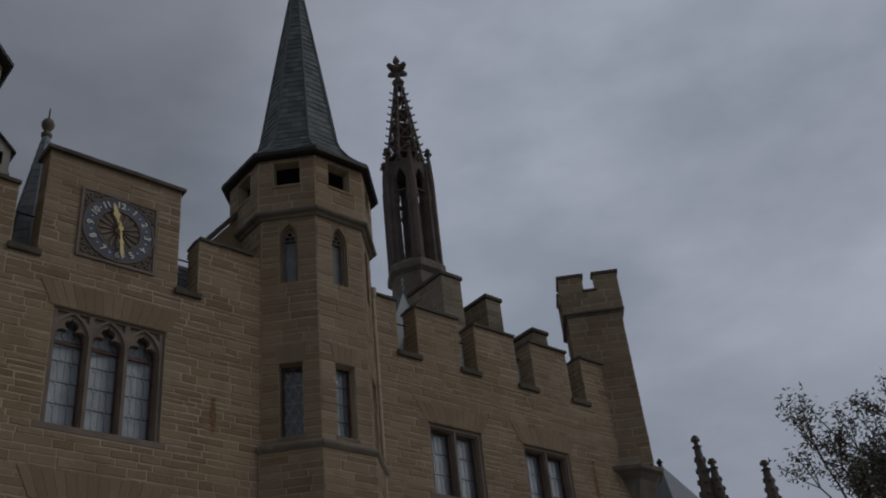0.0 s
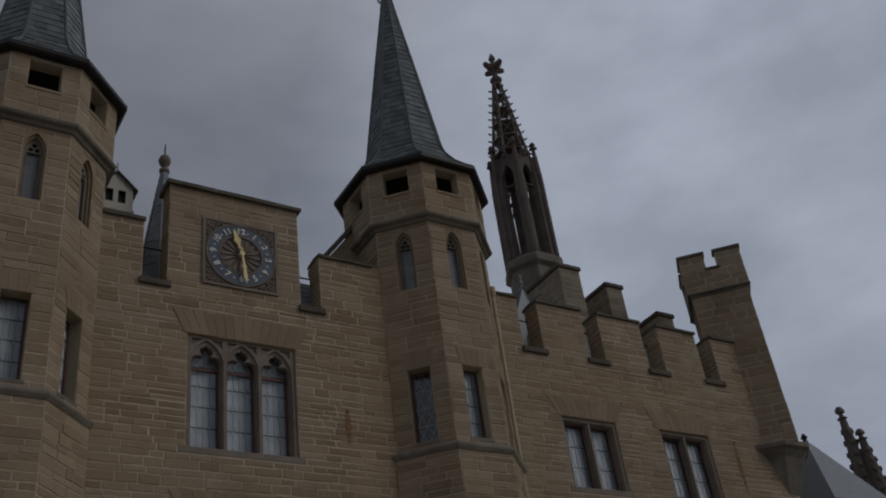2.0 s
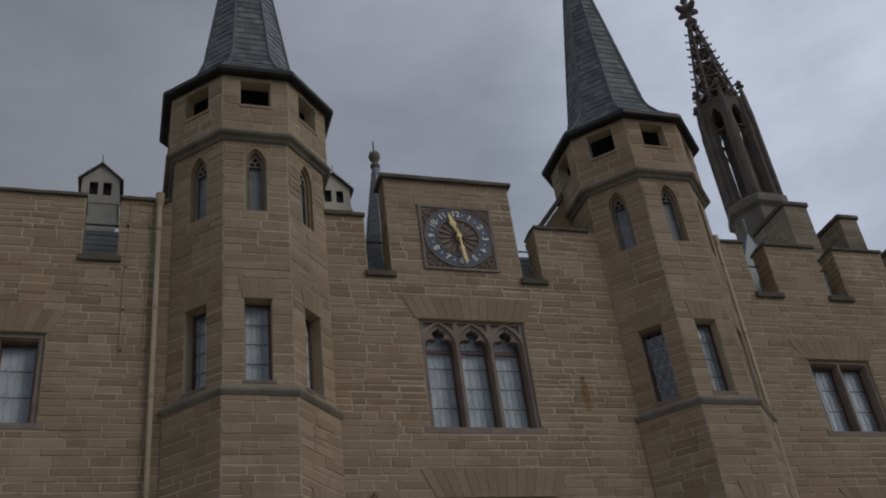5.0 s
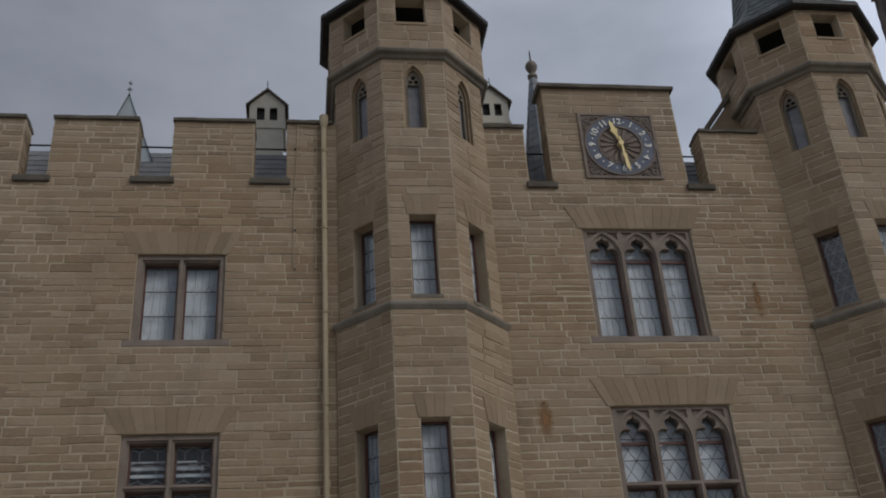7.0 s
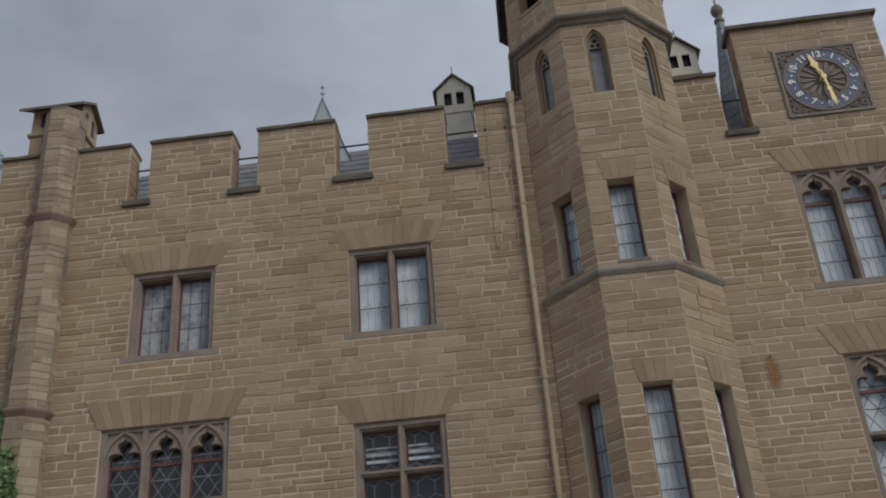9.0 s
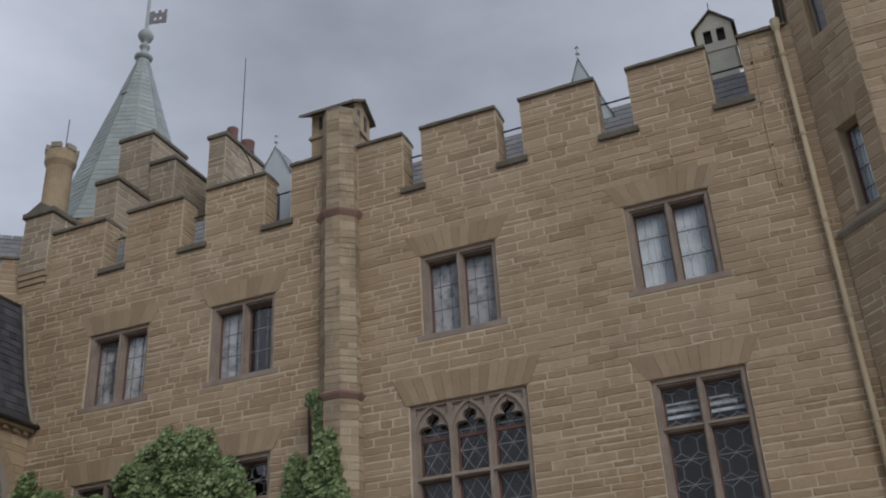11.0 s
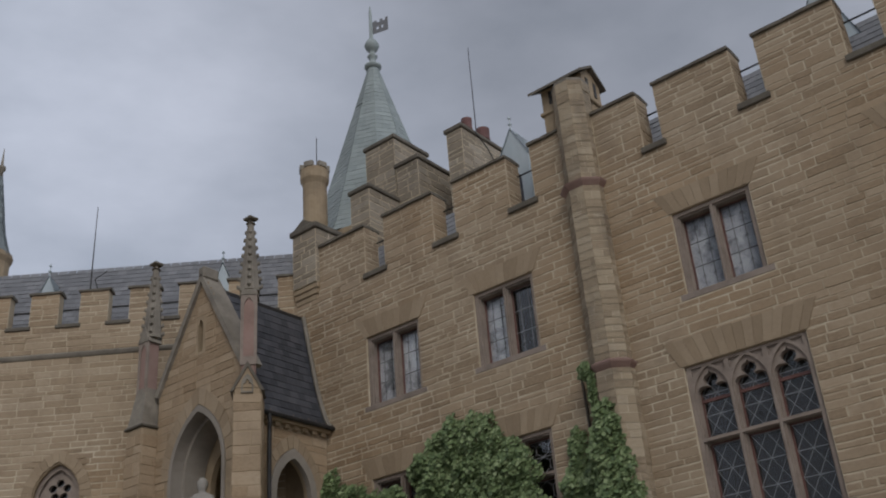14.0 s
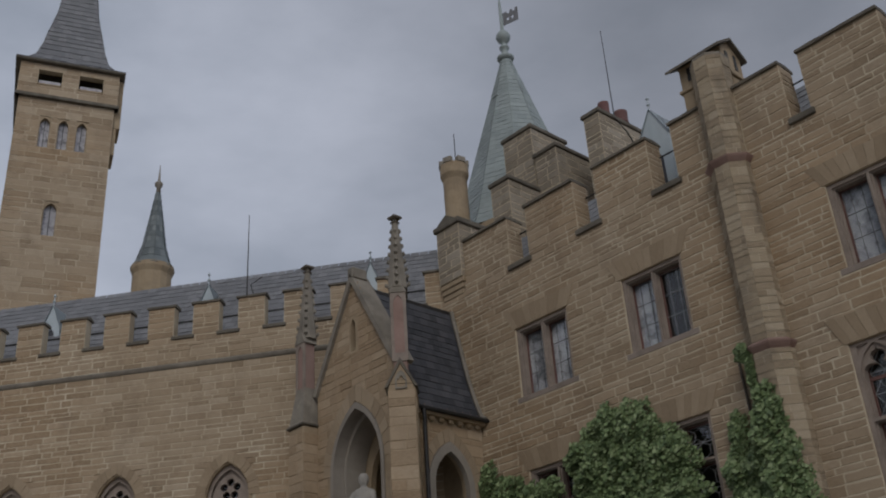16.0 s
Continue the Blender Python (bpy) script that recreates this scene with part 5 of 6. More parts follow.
def fleche():
    """The openwork Gothic ridge turret."""
    ob = thing("ridge_turret", Matrix.Translation((20.47, 23.91, 0)), "dark openwork Gothic ridge turret with crocketed spire and fleuron", "turret")
    R, n = 0.75, 6
    part("base", lathe([(0.98, 13.0), (0.98, 20.3), (1.14, 20.45), (1.14, 20.7), (0.95, 20.9)], 6), GREYED, ob, "weathered stone base block")
    pos = [(R * math.cos(2 * math.pi * i / n), R * math.sin(2 * math.pi * i / n)) for i in range(n)]
    for i, (x, y) in enumerate(pos):
        part("column", lathe([(0.29, 20.8), (0.24, 21.0), (0.215, 23.5), (0.27, 23.65), (0.24, 23.8), (0.15, 25.4)], 6, at=(x, y)), DARK_STONE, ob)
        part("buttress", slab(-0.09, 0.09, -0.12, 0.12, 20.8, 24.6, 0.03), DARK_STONE, ob).matrix_local = Matrix.Translation((x * 1.24, y * 1.24, 0)) @ Matrix.Rotation(math.atan2(y, x) + math.pi / 2, 4, "Z")
        pin = lathe([(0.13, 24.5), (0.10, 25.3), (0.06, 25.75), (0.17, 25.82), (0.06, 25.92), (0.12, 26.0), (0.02, 26.15)], 6, at=(x * 1.24, y * 1.24))
        part("pinnacle", pin, DARK_STONE, ob)
        (x2, y2) = pos[(i + 1) % n]
        c = Vector(((x + x2) / 2, (y + y2) / 2, 0))
        a = math.atan2(y2 - y, x2 - x)
        w = math.hypot(x2 - x, y2 - y)
        g = plate([(-w / 2, 24.0), (w / 2, 24.0), (w / 2, 24.75), (0, 25.9), (-w / 2, 24.75)], [pointed(0, w * 0.62, 24.05, 24.3, 0.75)], -0.09, 0.09)
        part("gable", g, DARK_STONE, ob).matrix_local = Matrix.Translation(c) @ Matrix.Rotation(a, 4, "Z")
        f = lathe([(0.03, 25.85), (0.12, 26.0), (0.03, 26.15)], 6)
        part("gable_tip", f, DARK_STONE, ob).matrix_local = Matrix.Translation(c)
    part("spire_ring", lathe([(0.80, 25.2), (0.86, 25.3), (0.86, 25.4), (0.75, 25.5)], 6), DARK_STONE, ob)
    for i in range(n):
        a = 2 * math.pi * i / n + math.pi / 6
        d = Vector((math.cos(a), math.sin(a), 0))
        part("rib", tube([d * 0.76 + Vector((0, 0, 25.4)), d * 0.16 + Vector((0, 0, 29.7))], [0.065, 0.045], 6), DARK_STONE, ob)
        for k in range(11):
            s = (k + 0.5) / 11.5
            p = d * (0.80 - 0.62 * s) + Vector((0, 0, 25.4 + 4.3 * s))
            part("crocket", tube([p, p + d * 0.11 + Vector((0, 0, 0.0)), p + d * 0.15 + Vector((0, 0, 0.07))], [0.035, 0.04, 0.025], 5), DARK_STONE, ob)
    for k in range(5):
        s = (k + 0.6) / 5.6
        r, z = 0.76 - 0.60 * s, 25.4 + 4.3 * s
        part("tracery_ring", lathe([(r + 0.03, z), (r + 0.03, z + 0.06), (r - 0.05, z + 0.06), (r - 0.05, z), (r + 0.029, z - 0.001)], 6, math.pi / 6), DARK_STONE, ob)
        if k < 4:
            s2 = (k + 1.6) / 5.6
            r2, z2 = 0.76 - 0.60 * s2, 25.4 + 4.3 * s2
            for i in range(n):
                a = 2 * math.pi * i / n + math.pi / 6
                b = a + 2 * math.pi / n
                p0, p1 = Vector((r * math.cos(a), r * math.sin(a), z)), Vector((r2 * math.cos(b), r2 * math.sin(b), z2))
                q0, q1 = Vector((r * math.cos(b), r * math.sin(b), z)), Vector((r2 * math.cos(a), r2 * math.sin(a), z2))
                part("tracery_bar", tube([p0, p1], 0.02, 5), DARK_STONE, ob)
                part("tracery_bar", tube([q0, q1], 0.02, 5), DARK_STONE, ob)
    part("stem", lathe([(0.2, 29.6), (0.14, 29.75), (0.24, 29.85), (0.26, 29.95), (0.13, 30.05), (0.11, 30.3)], 8), DARK_STONE, ob)
    part("fleuron", lathe([(0.11, 30.3), (0.15, 30.45), (0.2, 30.6), (0.14, 30.8), (0.09, 30.95), (0.15, 31.1), (0.13, 31.2), (0.03, 31.42)], 8), DARK_STONE, ob)
    for i in range(4):
        d = Matrix.Rotation(radians(90 * i + 4), 3, "Z") @ Vector((1, 0, 0))
        part("fleuron_leaf", tube([d * 0.08 + Vector((0, 0, 30.5)), d * 0.3 + Vector((0, 0, 30.6)), d * 0.46 + Vector((0, 0, 30.66)), d * 0.52 + Vector((0, 0, 30.6))], [0.13, 0.15, 0.11, 0.05], 6), DARK_STONE, ob)
    return ob


fleche()


def gothic_pinnacle(at, z0, z1, r, mat, label, head=1.0):
    """A crocketed pinnacle with a finial."""
    ob = thing("pinnacle", Matrix.Translation((*at, 0)), label, "pinnacle", "crocketed pinnacles")
    h = z1 - z0
    part("spirelet", lathe([(r, z0), (r, z0 + 0.02 * h), (r * 0.32, z1 - 0.12 * h), (r * 0.3, z1 - 0.1 * h)], 8, OCT), mat, ob)
    for i in range(4):
        for k in range(8):
            s = (k + 0.4) / 8.5
            rr, z = r * (1 - 0.8 * s), z0 + 0.86 * h * s
            d = Vector((math.cos(i * math.pi / 2 + 0.78), math.sin(i * math.pi / 2 + 0.78), 0))
            part("crocket", tube([d * rr * 0.8 + Vector((0, 0, z)), d * (rr + 0.17 * r * (1 - 0.4 * s)) + Vector((0, 0, z + 0.02 * h)), d * (rr + 0.17 * r * (1 - 0.4 * s)) + Vector((0, 0, z + 0.05 * h))], [0.2 * r, 0.2 * r, 0.1 * r], 5), mat, ob)
    q = 0.14
    part("finial", lathe([(r * 0.25, z1 - 0.12 * h), (r * 0.5, z1 - 0.11 * h), (r * 0.22, z1 - 0.09 * h), (r * 0.2, z1 - 0.06 * h)], 8), mat, ob)
    part("cross", slab(-q, q, -q, q, z1 - 0.06 * h, z1 - 0.025 * h, 0.02), COPING, ob)
    part("knob", lathe([(r * 0.25, z1 - 0.03 * h), (r * 0.3, z1 - 0.01 * h), (r * 0.08, z1)], 6), COPING, ob)
    return ob


# ---- the porch in the inner corner ----
porch = thing("porch", Matrix.Translation((-18.95, 14.6, 0)), "gabled Gothic sandstone porch with slate roof and statue niche", "porch")
arch_hole = pointed(0, 1.95, 0, 8.18, 1.5)
slot = pointed(-0.05, 0.2, 11.15, 11.8, 0.22)
part("front", plate([(-1.6, 0), (1.5, 0), (1.5, 10.4), (0.08, 13.05), (-0.08, 13.05), (-1.6, 10.4)], [[(x, max(z, 0.01)) for x, z in arch_hole], slot], 0, 0.4), PLAIN, porch)
# dark sheet paints the shade in the gable slot
part("slot_shade", box(bmesh.new(), -0.2, 0.12, 0.3, 0.39, 11.1, 12.1), IRON, porch)
part("arch_moulding", plate(pointed(0, 2.08, 0.02, 8.18, 1.6), [pointed(0, 1.86, 0.02, 8.18, 1.44)], -0.04, 0.4), NICHE, porch)
part("inner_moulding", plate(pointed(0, 1.95, 0.02, 8.18, 1.48), [pointed(0, 1.72, 0.02, 8.15, 1.34)], 0.3, 0.9), NICHE, porch)
for s in (-1, 1):
    pts = [(s * 0.0, 13.27), (s * 1.68, 10.42), (s * 1.56, 10.36), (s * 0.0, 13.03)][:: s]
    part("gable_coping", plate(pts, [], -0.1, 0.5), GREYED, porch, "weathered gable coping")
outer, innr = pointed(0, 2.72, 8.13, 8.18, 2.05)[2:], pointed(0, 2.1, 8.13, 8.18, 1.62)[2:]
for i in range(len(outer) - 1):
    part("voussoir", plate(ring_stone(innr, outer, i), [], -0.020 - 0.004 * (i % 3), 0.03), VOUSSOIR, porch)
outer, innr = pointed(1.78, 2.0, 7.7, 7.75, 1.5)[2:], pointed(1.78, 1.52, 7.7, 7.75, 1.15)[2:]
for i in range(len(outer) - 1):
    part("voussoir", plate(ring_stone(innr, outer, i), [], -0.020 - 0.004 * (i % 3), 0.03), VOUSSOIR, porch).matrix_local = Matrix.Translation((0.88, 0.42, 0)) @ Matrix.Rotation(radians(90), 4, "Z")
part("gable_tip", slab(-0.12, 0.12, -0.1, 0.4, 13.12, 13.45, 0.04), GREYED, porch)
part("niche_back", box(bmesh.new(), -0.76, 0.76, 3.26, 3.36, 0, 9.7), PLAIN, porch)
part("niche_arch", plate(pointed(0, 1.96, 0.02, 8.18, 1.46), [pointed(0, 1.3, 0.5, 8.0, 1.0)], 0.92, 1.07), PLAIN, porch)
part("niche_floor", box(bmesh.new(), -0.98, 0.98, 0.05, 1.2, 6.2, 6.56), PLAIN, porch)
part("side_wall", plate([(0, 0), (2.95, 0), (2.95, 9.75), (0, 9.75)], [[(x, max(z, 0.01)) for x, z in pointed(1.78, 1.3, 0.01, 7.75, 1.0)]], 0, 0.3), PLAIN, porch).matrix_local = Matrix.Translation((0.88, 0.42, 0)) @ Matrix.Rotation(radians(90), 4, "Z")
part("side_arch", plate(pointed(1.78, 1.5, 0.02, 7.75, 1.13), [pointed(1.78, 1.12, 0.02, 7.75, 0.88)], -0.05, 0.1), NICHE, porch).matrix_local = Matrix.Translation((0.88, 0.42, 0)) @ Matrix.Rotation(radians(90), 4, "Z")
part("far_side_wall", box(bmesh.new(), -1.35, -1.05, 0.42, 3.36, 0, 9.75), PLAIN, porch)
for i in range(9):
    part("corbel", slab(0.88, 0.98, 0.62 + i * 0.31, 0.78 + i * 0.31, 9.33, 9.45, 0.02), PLAIN, porch)
part("eave_course", slab(0.86, 1.05, 0.45, 3.38, 9.43, 9.57, 0.02), PLAIN, porch)
ROOFP = [(1.06, 9.55), (0.90, 9.68), (0.74, 10.1), (0.55, 10.7), (0.40, 11.35), (0.25, 12.05), (0.06, 12.92)]
rows = []
for (x0, z0), (x1, z1) in zip(ROOFP, ROOFP[1:]):
    m = max(1, round(math.hypot(x1 - x0, z1 - z0) / 0.2))
    for i in range(m):
        rows.append(((x0 + (x1 - x0) * i / m, 0.3, z0 + (z1 - z0) * i / m), (x0 + (x1 - x0) * i / m, 3.37, z0 + (z1 - z0) * i / m)))
rows.append(((0.06, 0.3, 12.92), (0.06, 3.37, 12.92)))
tagged(part("slating", slates("slating", rows, SLATE_DARK, rng, width=0.24, lift=0.014), SLATE_DARK, porch), kind="stuff")
bm = bmesh.new()
prof = [(x - 0.015, z - 0.01) for x, z in ROOFP] + [(-x - 0.02, z) for x, z in reversed(ROOFP)]
a, b = [bm.verts.new((x, 0.3, z)) for x, z in prof], [bm.verts.new((x, 3.38, z)) for x, z in prof]
for i in range(len(prof)):
    bm.faces.new((a[i], a[(i + 1) % len(prof)], b[(i + 1) % len(prof)], b[i]))
bm.faces.new(list(reversed(a))), bm.faces.new(b)
bmesh.ops.recalc_face_normals(bm, faces=bm.faces[:])
part("roof", bm, SLATE_DARK, porch)
part("gutter", tube([(1.12, 0.3, 9.55), (1.12, 3.4, 9.55)], 0.06, 8), IRON, porch)
part("flashing", tube([(x + 0.06, 3.33, z + 0.04) for x, z in ROOFP], 0.06, 6), GREYED, porch)
part("ridge_cap", slab(-0.08, 0.08, 0.3, 3.38, 12.87, 12.99, 0.02), IRON, porch)
part("drain", tube([(1.12, 1.22, 9.52), (1.12, 1.24, 9.3), (1.08, 1.26, 9.1), (1.08, 1.26, 0)], 0.055, 8), IRON, porch, "dark iron downpipe")
def porch_pier(x, y, turn, headed):
    """A buttress pier with its red shaft; the headed one carries a little gable with a trefoil."""
    m = Matrix.Translation((x, y, 0)) @ Matrix.Rotation(radians(turn), 4, "Z")
    bits = [("pier", slab(-0.32, 0.32, -0.36, 0.34, 0, 9.6, 0.04), PLAIN, "square buttress pier"),
            ("red_shaft", slab(-0.16, 0.16, -0.22, 0.12, 9.9, 11.95, 0.02), RED_STONE, "red sandstone pinnacle shaft"),
            ("shaft_moulding", plate(rect(-0.19, 0.19, 10.15, 12.0), [pointed(0, 0.24, 10.35, 11.6, 0.24)], -0.25, -0.19), TRACERY, ""),
            ("shaft_gable", plate([(-0.22, 11.9), (0.22, 11.9), (0, 12.4)], [], -0.27, 0.15), GREYED, "")]
    if headed:
        bits += [("pier_gable", plate([(-0.33, 9.55), (0.33, 9.55), (0, 10.1)], [], -0.38, 0.2), PLAIN, ""),
                 ("pier_coping", plate([(-0.38, 9.46), (0, 10.18), (0.38, 9.46), (0.32, 9.46), (0, 10.05), (-0.32, 9.46)], [], -0.42, 0.2), COPING, ""),
                 ("pier_trefoil", plate(pointed(0, 0.27, 9.42, 9.62, 0.24), [trefoil(0, 0.2, 9.46, 9.58)], -0.41, -0.37), GREYED, "")]
    else:
        bits += [("sloping_foot", lathe([(0.46, 9.6), (0.46, 9.68), (0.43, 9.72), (0.29, 10.45), (0.27, 10.65)], 4, math.pi / 4, at=(0, -0.05)), GREYED, "weathered sloping foot of the shaft"),
                 ("foot_slab", slab(-0.37, 0.37, -0.42, 0.32, 9.59, 9.66, 0.02), COPING, "")]
    for nm, b, mat, label in bits:
        part(nm, b, mat, porch, label).matrix_local = m
    for face, a, b in ((Matrix.Translation((0, -0.362, 0)), -0.32, 0.32), (Matrix.Translation((0.322, -0.36, 0)) @ Matrix.Rotation(radians(90), 4, "Z"), 0, 0.7)):
        st = part("pier_facing", stone_mesh("pier_facing", courses(a, b, 5.0, 9.42, [], rng, h=0.27, lengths=(0.3, 0.6)), rng, STONE, proud=0.01), STONE, porch)
        st.matrix_local = m @ face
        tagged(st, kind="stuff")


porch_pier(1.86, -0.06, 45, True)
porch_pier(-1.93, -0.08, 0, False)
gothic_pinnacle((-17.05, 14.5), 12.05, 14.13, 0.25, GREYED, "crocketed weathered stone pinnacle with cross finial on the porch")
gothic_pinnacle((-20.86, 14.5), 12.05, 14.3, 0.25, GREYED, "crocketed weathered stone pinnacle with cross finial on the porch")


def statue():
    """A plain robed figure."""
    bm = lathe([(0.36, 0), (0.36, 0.1), (0.30, 0.12), (0.27, 0.5), (0.24, 0.85), (0.30, 1.05), (0.29, 1.25), (0.24, 1.38), (0.10, 1.44), (0.085, 1.5), (0.13, 1.56), (0.15, 1.66), (0.14, 1.76), (0.08, 1.84), (0.01, 1.86)], 18, squash=0.75)
    tube([(0.24, -0.02, 1.3), (0.33, -0.1, 1.05), (0.18, -0.26, 0.98)], [0.09, 0.08, 0.06], 8, bm)
    tube([(-0.24, -0.02, 1.3), (-0.36, -0.08, 1.05), (-0.42, -0.2, 0.88)], [0.09, 0.08, 0.06], 8, bm)
    bmesh.ops.create_icosphere(bm, subdivisions=2, radius=0.11, matrix=Matrix.Translation((-0.45, -0.2, 0.9)))
    ob = part("statue", bm, STATUE, None, smooth=True)
    ob.matrix_world = Matrix.Translation((-19.17, 14.95, 6.56)) @ Matrix.Rotation(radians(30), 4, "Z") @ Matrix.Diagonal((0.9, 0.9, 0.84, 1))
    return tagged(ob, "pale weathered robed stone statue in the porch niche", "statue")


statue()


# ---- behind the west wing ----
def keep_tower():
    r, az = 50.0, radians(70.48)
    m = Matrix.Translation((-r * math.sin(az), r * math.cos(az), 0)) @ Matrix.Rotation(radians(70), 4, "Z")
    ob = thing("square_tower", m, "tall square sandstone tower with a steep slate roof", "tower")
    h = 2.5
    for k in range(4):
        mm = Matrix.Translation((0, h, 0)) @ Matrix.Rotation(radians(90 * k), 4, "Z") @ Matrix.Translation((0, -h, 0))
        ops = [(-0.31 + d, 0.31 + d, 32.72, 34.72) for d in (-0.98, -0.03, 0.92)] + [(-0.52, 0.22, 27.42, 29.5)] if k == 0 else []
        part("wall", core(-h, h, 0, 36.1, ops, 0.5), MORTAR, ob).matrix_local = mm
        st = part("stonework", stone_mesh("stonework", courses(-h, h, 18, 36.0, ops, rng, h=0.34, lengths=(0.5, 1.3)), rng, STONE), STONE, ob) if k < 2 else None
        if st:
            st.matrix_local = mm
            tagged(st, kind="stuff")
        for a, b, c, d in ops:
            w = b - a
            part("window_frame", plate(rect(a, b, c, d), [pointed((a + b) / 2, w - 0.12, c + 0.05, d - w * 0.75, w * 0.6)], 0.05, 0.3), PLAIN, ob).matrix_local = mm
            pn = part("pane", box(bmesh.new(), a, b, 0.31, 0.33, c, d), REFLECTION_CLOTH, ob, "grey glazed pane")
            pn.matrix_local = mm
            part("glazing_bar", box(bmesh.new(), (a + b) / 2 - 0.02, (a + b) / 2 + 0.02, 0.27, 0.3, c, d), DARK_LEADING, ob).matrix_local = mm
        op2 = [(-1.65, -0.42, 36.75, 37.66), (0.50, 1.78, 36.75, 37.66)]
        hb = h + 0.13
        mb = Matrix.Translation((0, h, 0)) @ Matrix.Rotation(radians(90 * k), 4, "Z") @ Matrix.Translation((0, -hb, 0))
        part("gallery_wall", core(-hb, hb, 35.95, 38.1, op2, 0.4), MORTAR, ob).matrix_local = mb
        gs = part("stonework", stone_mesh("stonework", courses(-hb, hb, 36.02, 38.05, op2, rng, h=0.34, lengths=(0.5, 1.3)), rng, STONE), STONE, ob)
        gs.matrix_local = mb
        tagged(gs, kind="stuff")
        for a, b, c, d in op2:
            part("shutter", box(bmesh.new(), a + 0.05, b - 0.05, 0.30, 0.34, c, c + 0.42), REFLECTION_CLOTH, ob, "grey pane low in the opening").matrix_local = mb
            part("opening_sill", slab(a - 0.05, b + 0.05, -0.04, 0.35, c - 0.1, c + 0.01, 0.02), PLAIN, ob).matrix_local = mb
        part("gallery_sill", slab(-hb - 0.08, hb + 0.08, -0.1, 0.3, 35.8, 36.02, 0.03), COPING, ob).matrix_local = mb
    for x1, z0, z1 in ((h + 0.40, 34.75, 38.0), (h + 0.22, 33.0, 34.75)):
        part("side_bay", slab(h - 0.1, x1, 0.25, 1.8, z0, z1, 0.03), PLAIN, ob, "shaded bay corbelled from the side")
    part("roof_vent", slab(-0.25, 0.45, -1.95 + h, -1.4 + h, 39.2, 39.55, 0.04), SLATE, ob, "small slate roof vent")
    part("gallery_floor", box(bmesh.new(), -h, h, 0.0, 2 * h, 35.95, 36.2), ROOM_SHADE, ob)
    part("eaves_board", slab(-h - 0.42, h + 0.42, -0.42, 2 * h + 0.42, 38.05, 38.22, 0.05), COPING, ob)
    prof = [(2.9, 38.2), (2.3, 38.7), (1.95, 39.25), (1.7, 40.2), (1.15, 43.1), (0.2, 51.5)]
    for k in range(4):
        rr = []
        for (r0, z0), (r1, z1) in zip(prof, prof[1:]):
            q = max(1, int((z1 - z0) / 0.35))
            rr += [(r0 + (r1 - r0) * i / q, z0 + (z1 - z0) * i / q) for i in range(q)]
        rows = [((-a, -a, z), (a, -a, z)) for a, z in rr]
        f = part("roof_face", slates("roof_face", rows, SLATE, rng, width=0.45, lift=0.03), SLATE, ob)
        tagged(f, kind="stuff")
        f.matrix_local = Matrix.Translation((0, h, 0)) @ Matrix.Rotation(radians(90 * k), 4, "Z")
    part("roof_core", lathe([(a * 1.41 * 0.98, z) for a, z in prof], 4, math.pi / 4, at=(0, h)), SLATE, ob)
    return ob


keep_tower()
az = radians(64.5)
cone_finial("round_turret", (-34 * math.sin(az), 34 * math.cos(az), 0), [(0.78, 18.2), (0.6, 18.55), (0.42, 19.2), (0.08, 21.45)], "slim round turret with a green pointed roof and ball finial", SPIRE,
            ball=[(0.09, 21.4), (0.07, 21.6), (0.14, 21.68), (0.15, 21.8), (0.05, 21.9), (0.01, 22.6)], drum=[(0.68, 10), (0.68, 17.9), (0.76, 18.1), (0.76, 18.25)])
az = radians(58.86)
mast2 = thing("antenna_mast", Matrix.Translation((-29.5 * math.sin(az), 29.5 * math.cos(az), 15.43)), "thin dark lightning rod on the ridge of the wing", "antenna")
part("rod", tube([(0, 0, -0.6), (0.02, 0, 2.7)], [0.025, 0.01], 6), IRON, mast2)
part("stay", tube([(0.2, 0.3, -0.6), (0.05, 0.1, 0.2), (0.3, 0.35, 0.45)], 0.015, 5), IRON, mast2)

# ---- beyond the far end: chapel pinnacles and a tree ----
def polar(azimuth, r):
    a = radians(azimuth)
    return (-r * math.sin(a), r * math.cos(a))


chapel = thing("chapel", Matrix.Translation((*polar(-55.5, 46), 0)), "far chapel with pale slate roof behind the front", "chapel")
part("wall", box(bmesh.new(), -6, 8, 0, 8, 0, 12.5), PLAIN, chapel)
bm = bmesh.new()
v = [bm.verts.new(p) for p in ((-6, -0.2, 12.5), (8, -0.2, 12.5), (8, 8.2, 12.5), (-6, 8.2, 12.5), (-3, 4, 13.6), (6, 4, 13.6))]
for f in ((0, 1, 5, 4), (1, 2, 5), (2, 3, 4, 5), (3, 0, 4), (3, 2, 1, 0)):
    bm.faces.new([v[i] for i in f])
part("roof", bm, SLATE, chapel)
for azi, top, bot in ((-55.74, 17.0, 12.2), (-56.35, 15.9, 11.9), (-57.75, 13.2, 10.2), (-59.09, 15.4, 11.6)):
    gothic_pinnacle(polar(azi, 42), bot, top, 0.44, DARK_STONE, "dark crocketed chapel pinnacle with cross finial")
    at = polar(azi, 42)
    b = thing("chapel_buttress", Matrix.Translation((*at, 0)), "square stone buttress of the chapel", "buttress")
    part("pier", slab(-0.5, 0.5, -0.5, 0.5, 0, bot, 0.05), DARK_STONE, b)
at = polar(-53.5, 33)
hip = thing("pavilion", Matrix.Translation((*at, 0)), "small pavilion with a pale hipped slate roof past the corner", "pavilion")
part("wall", box(bmesh.new(), -1.2, 1.2, -1.2, 1.2, 0, 10.4), PLAIN, hip)
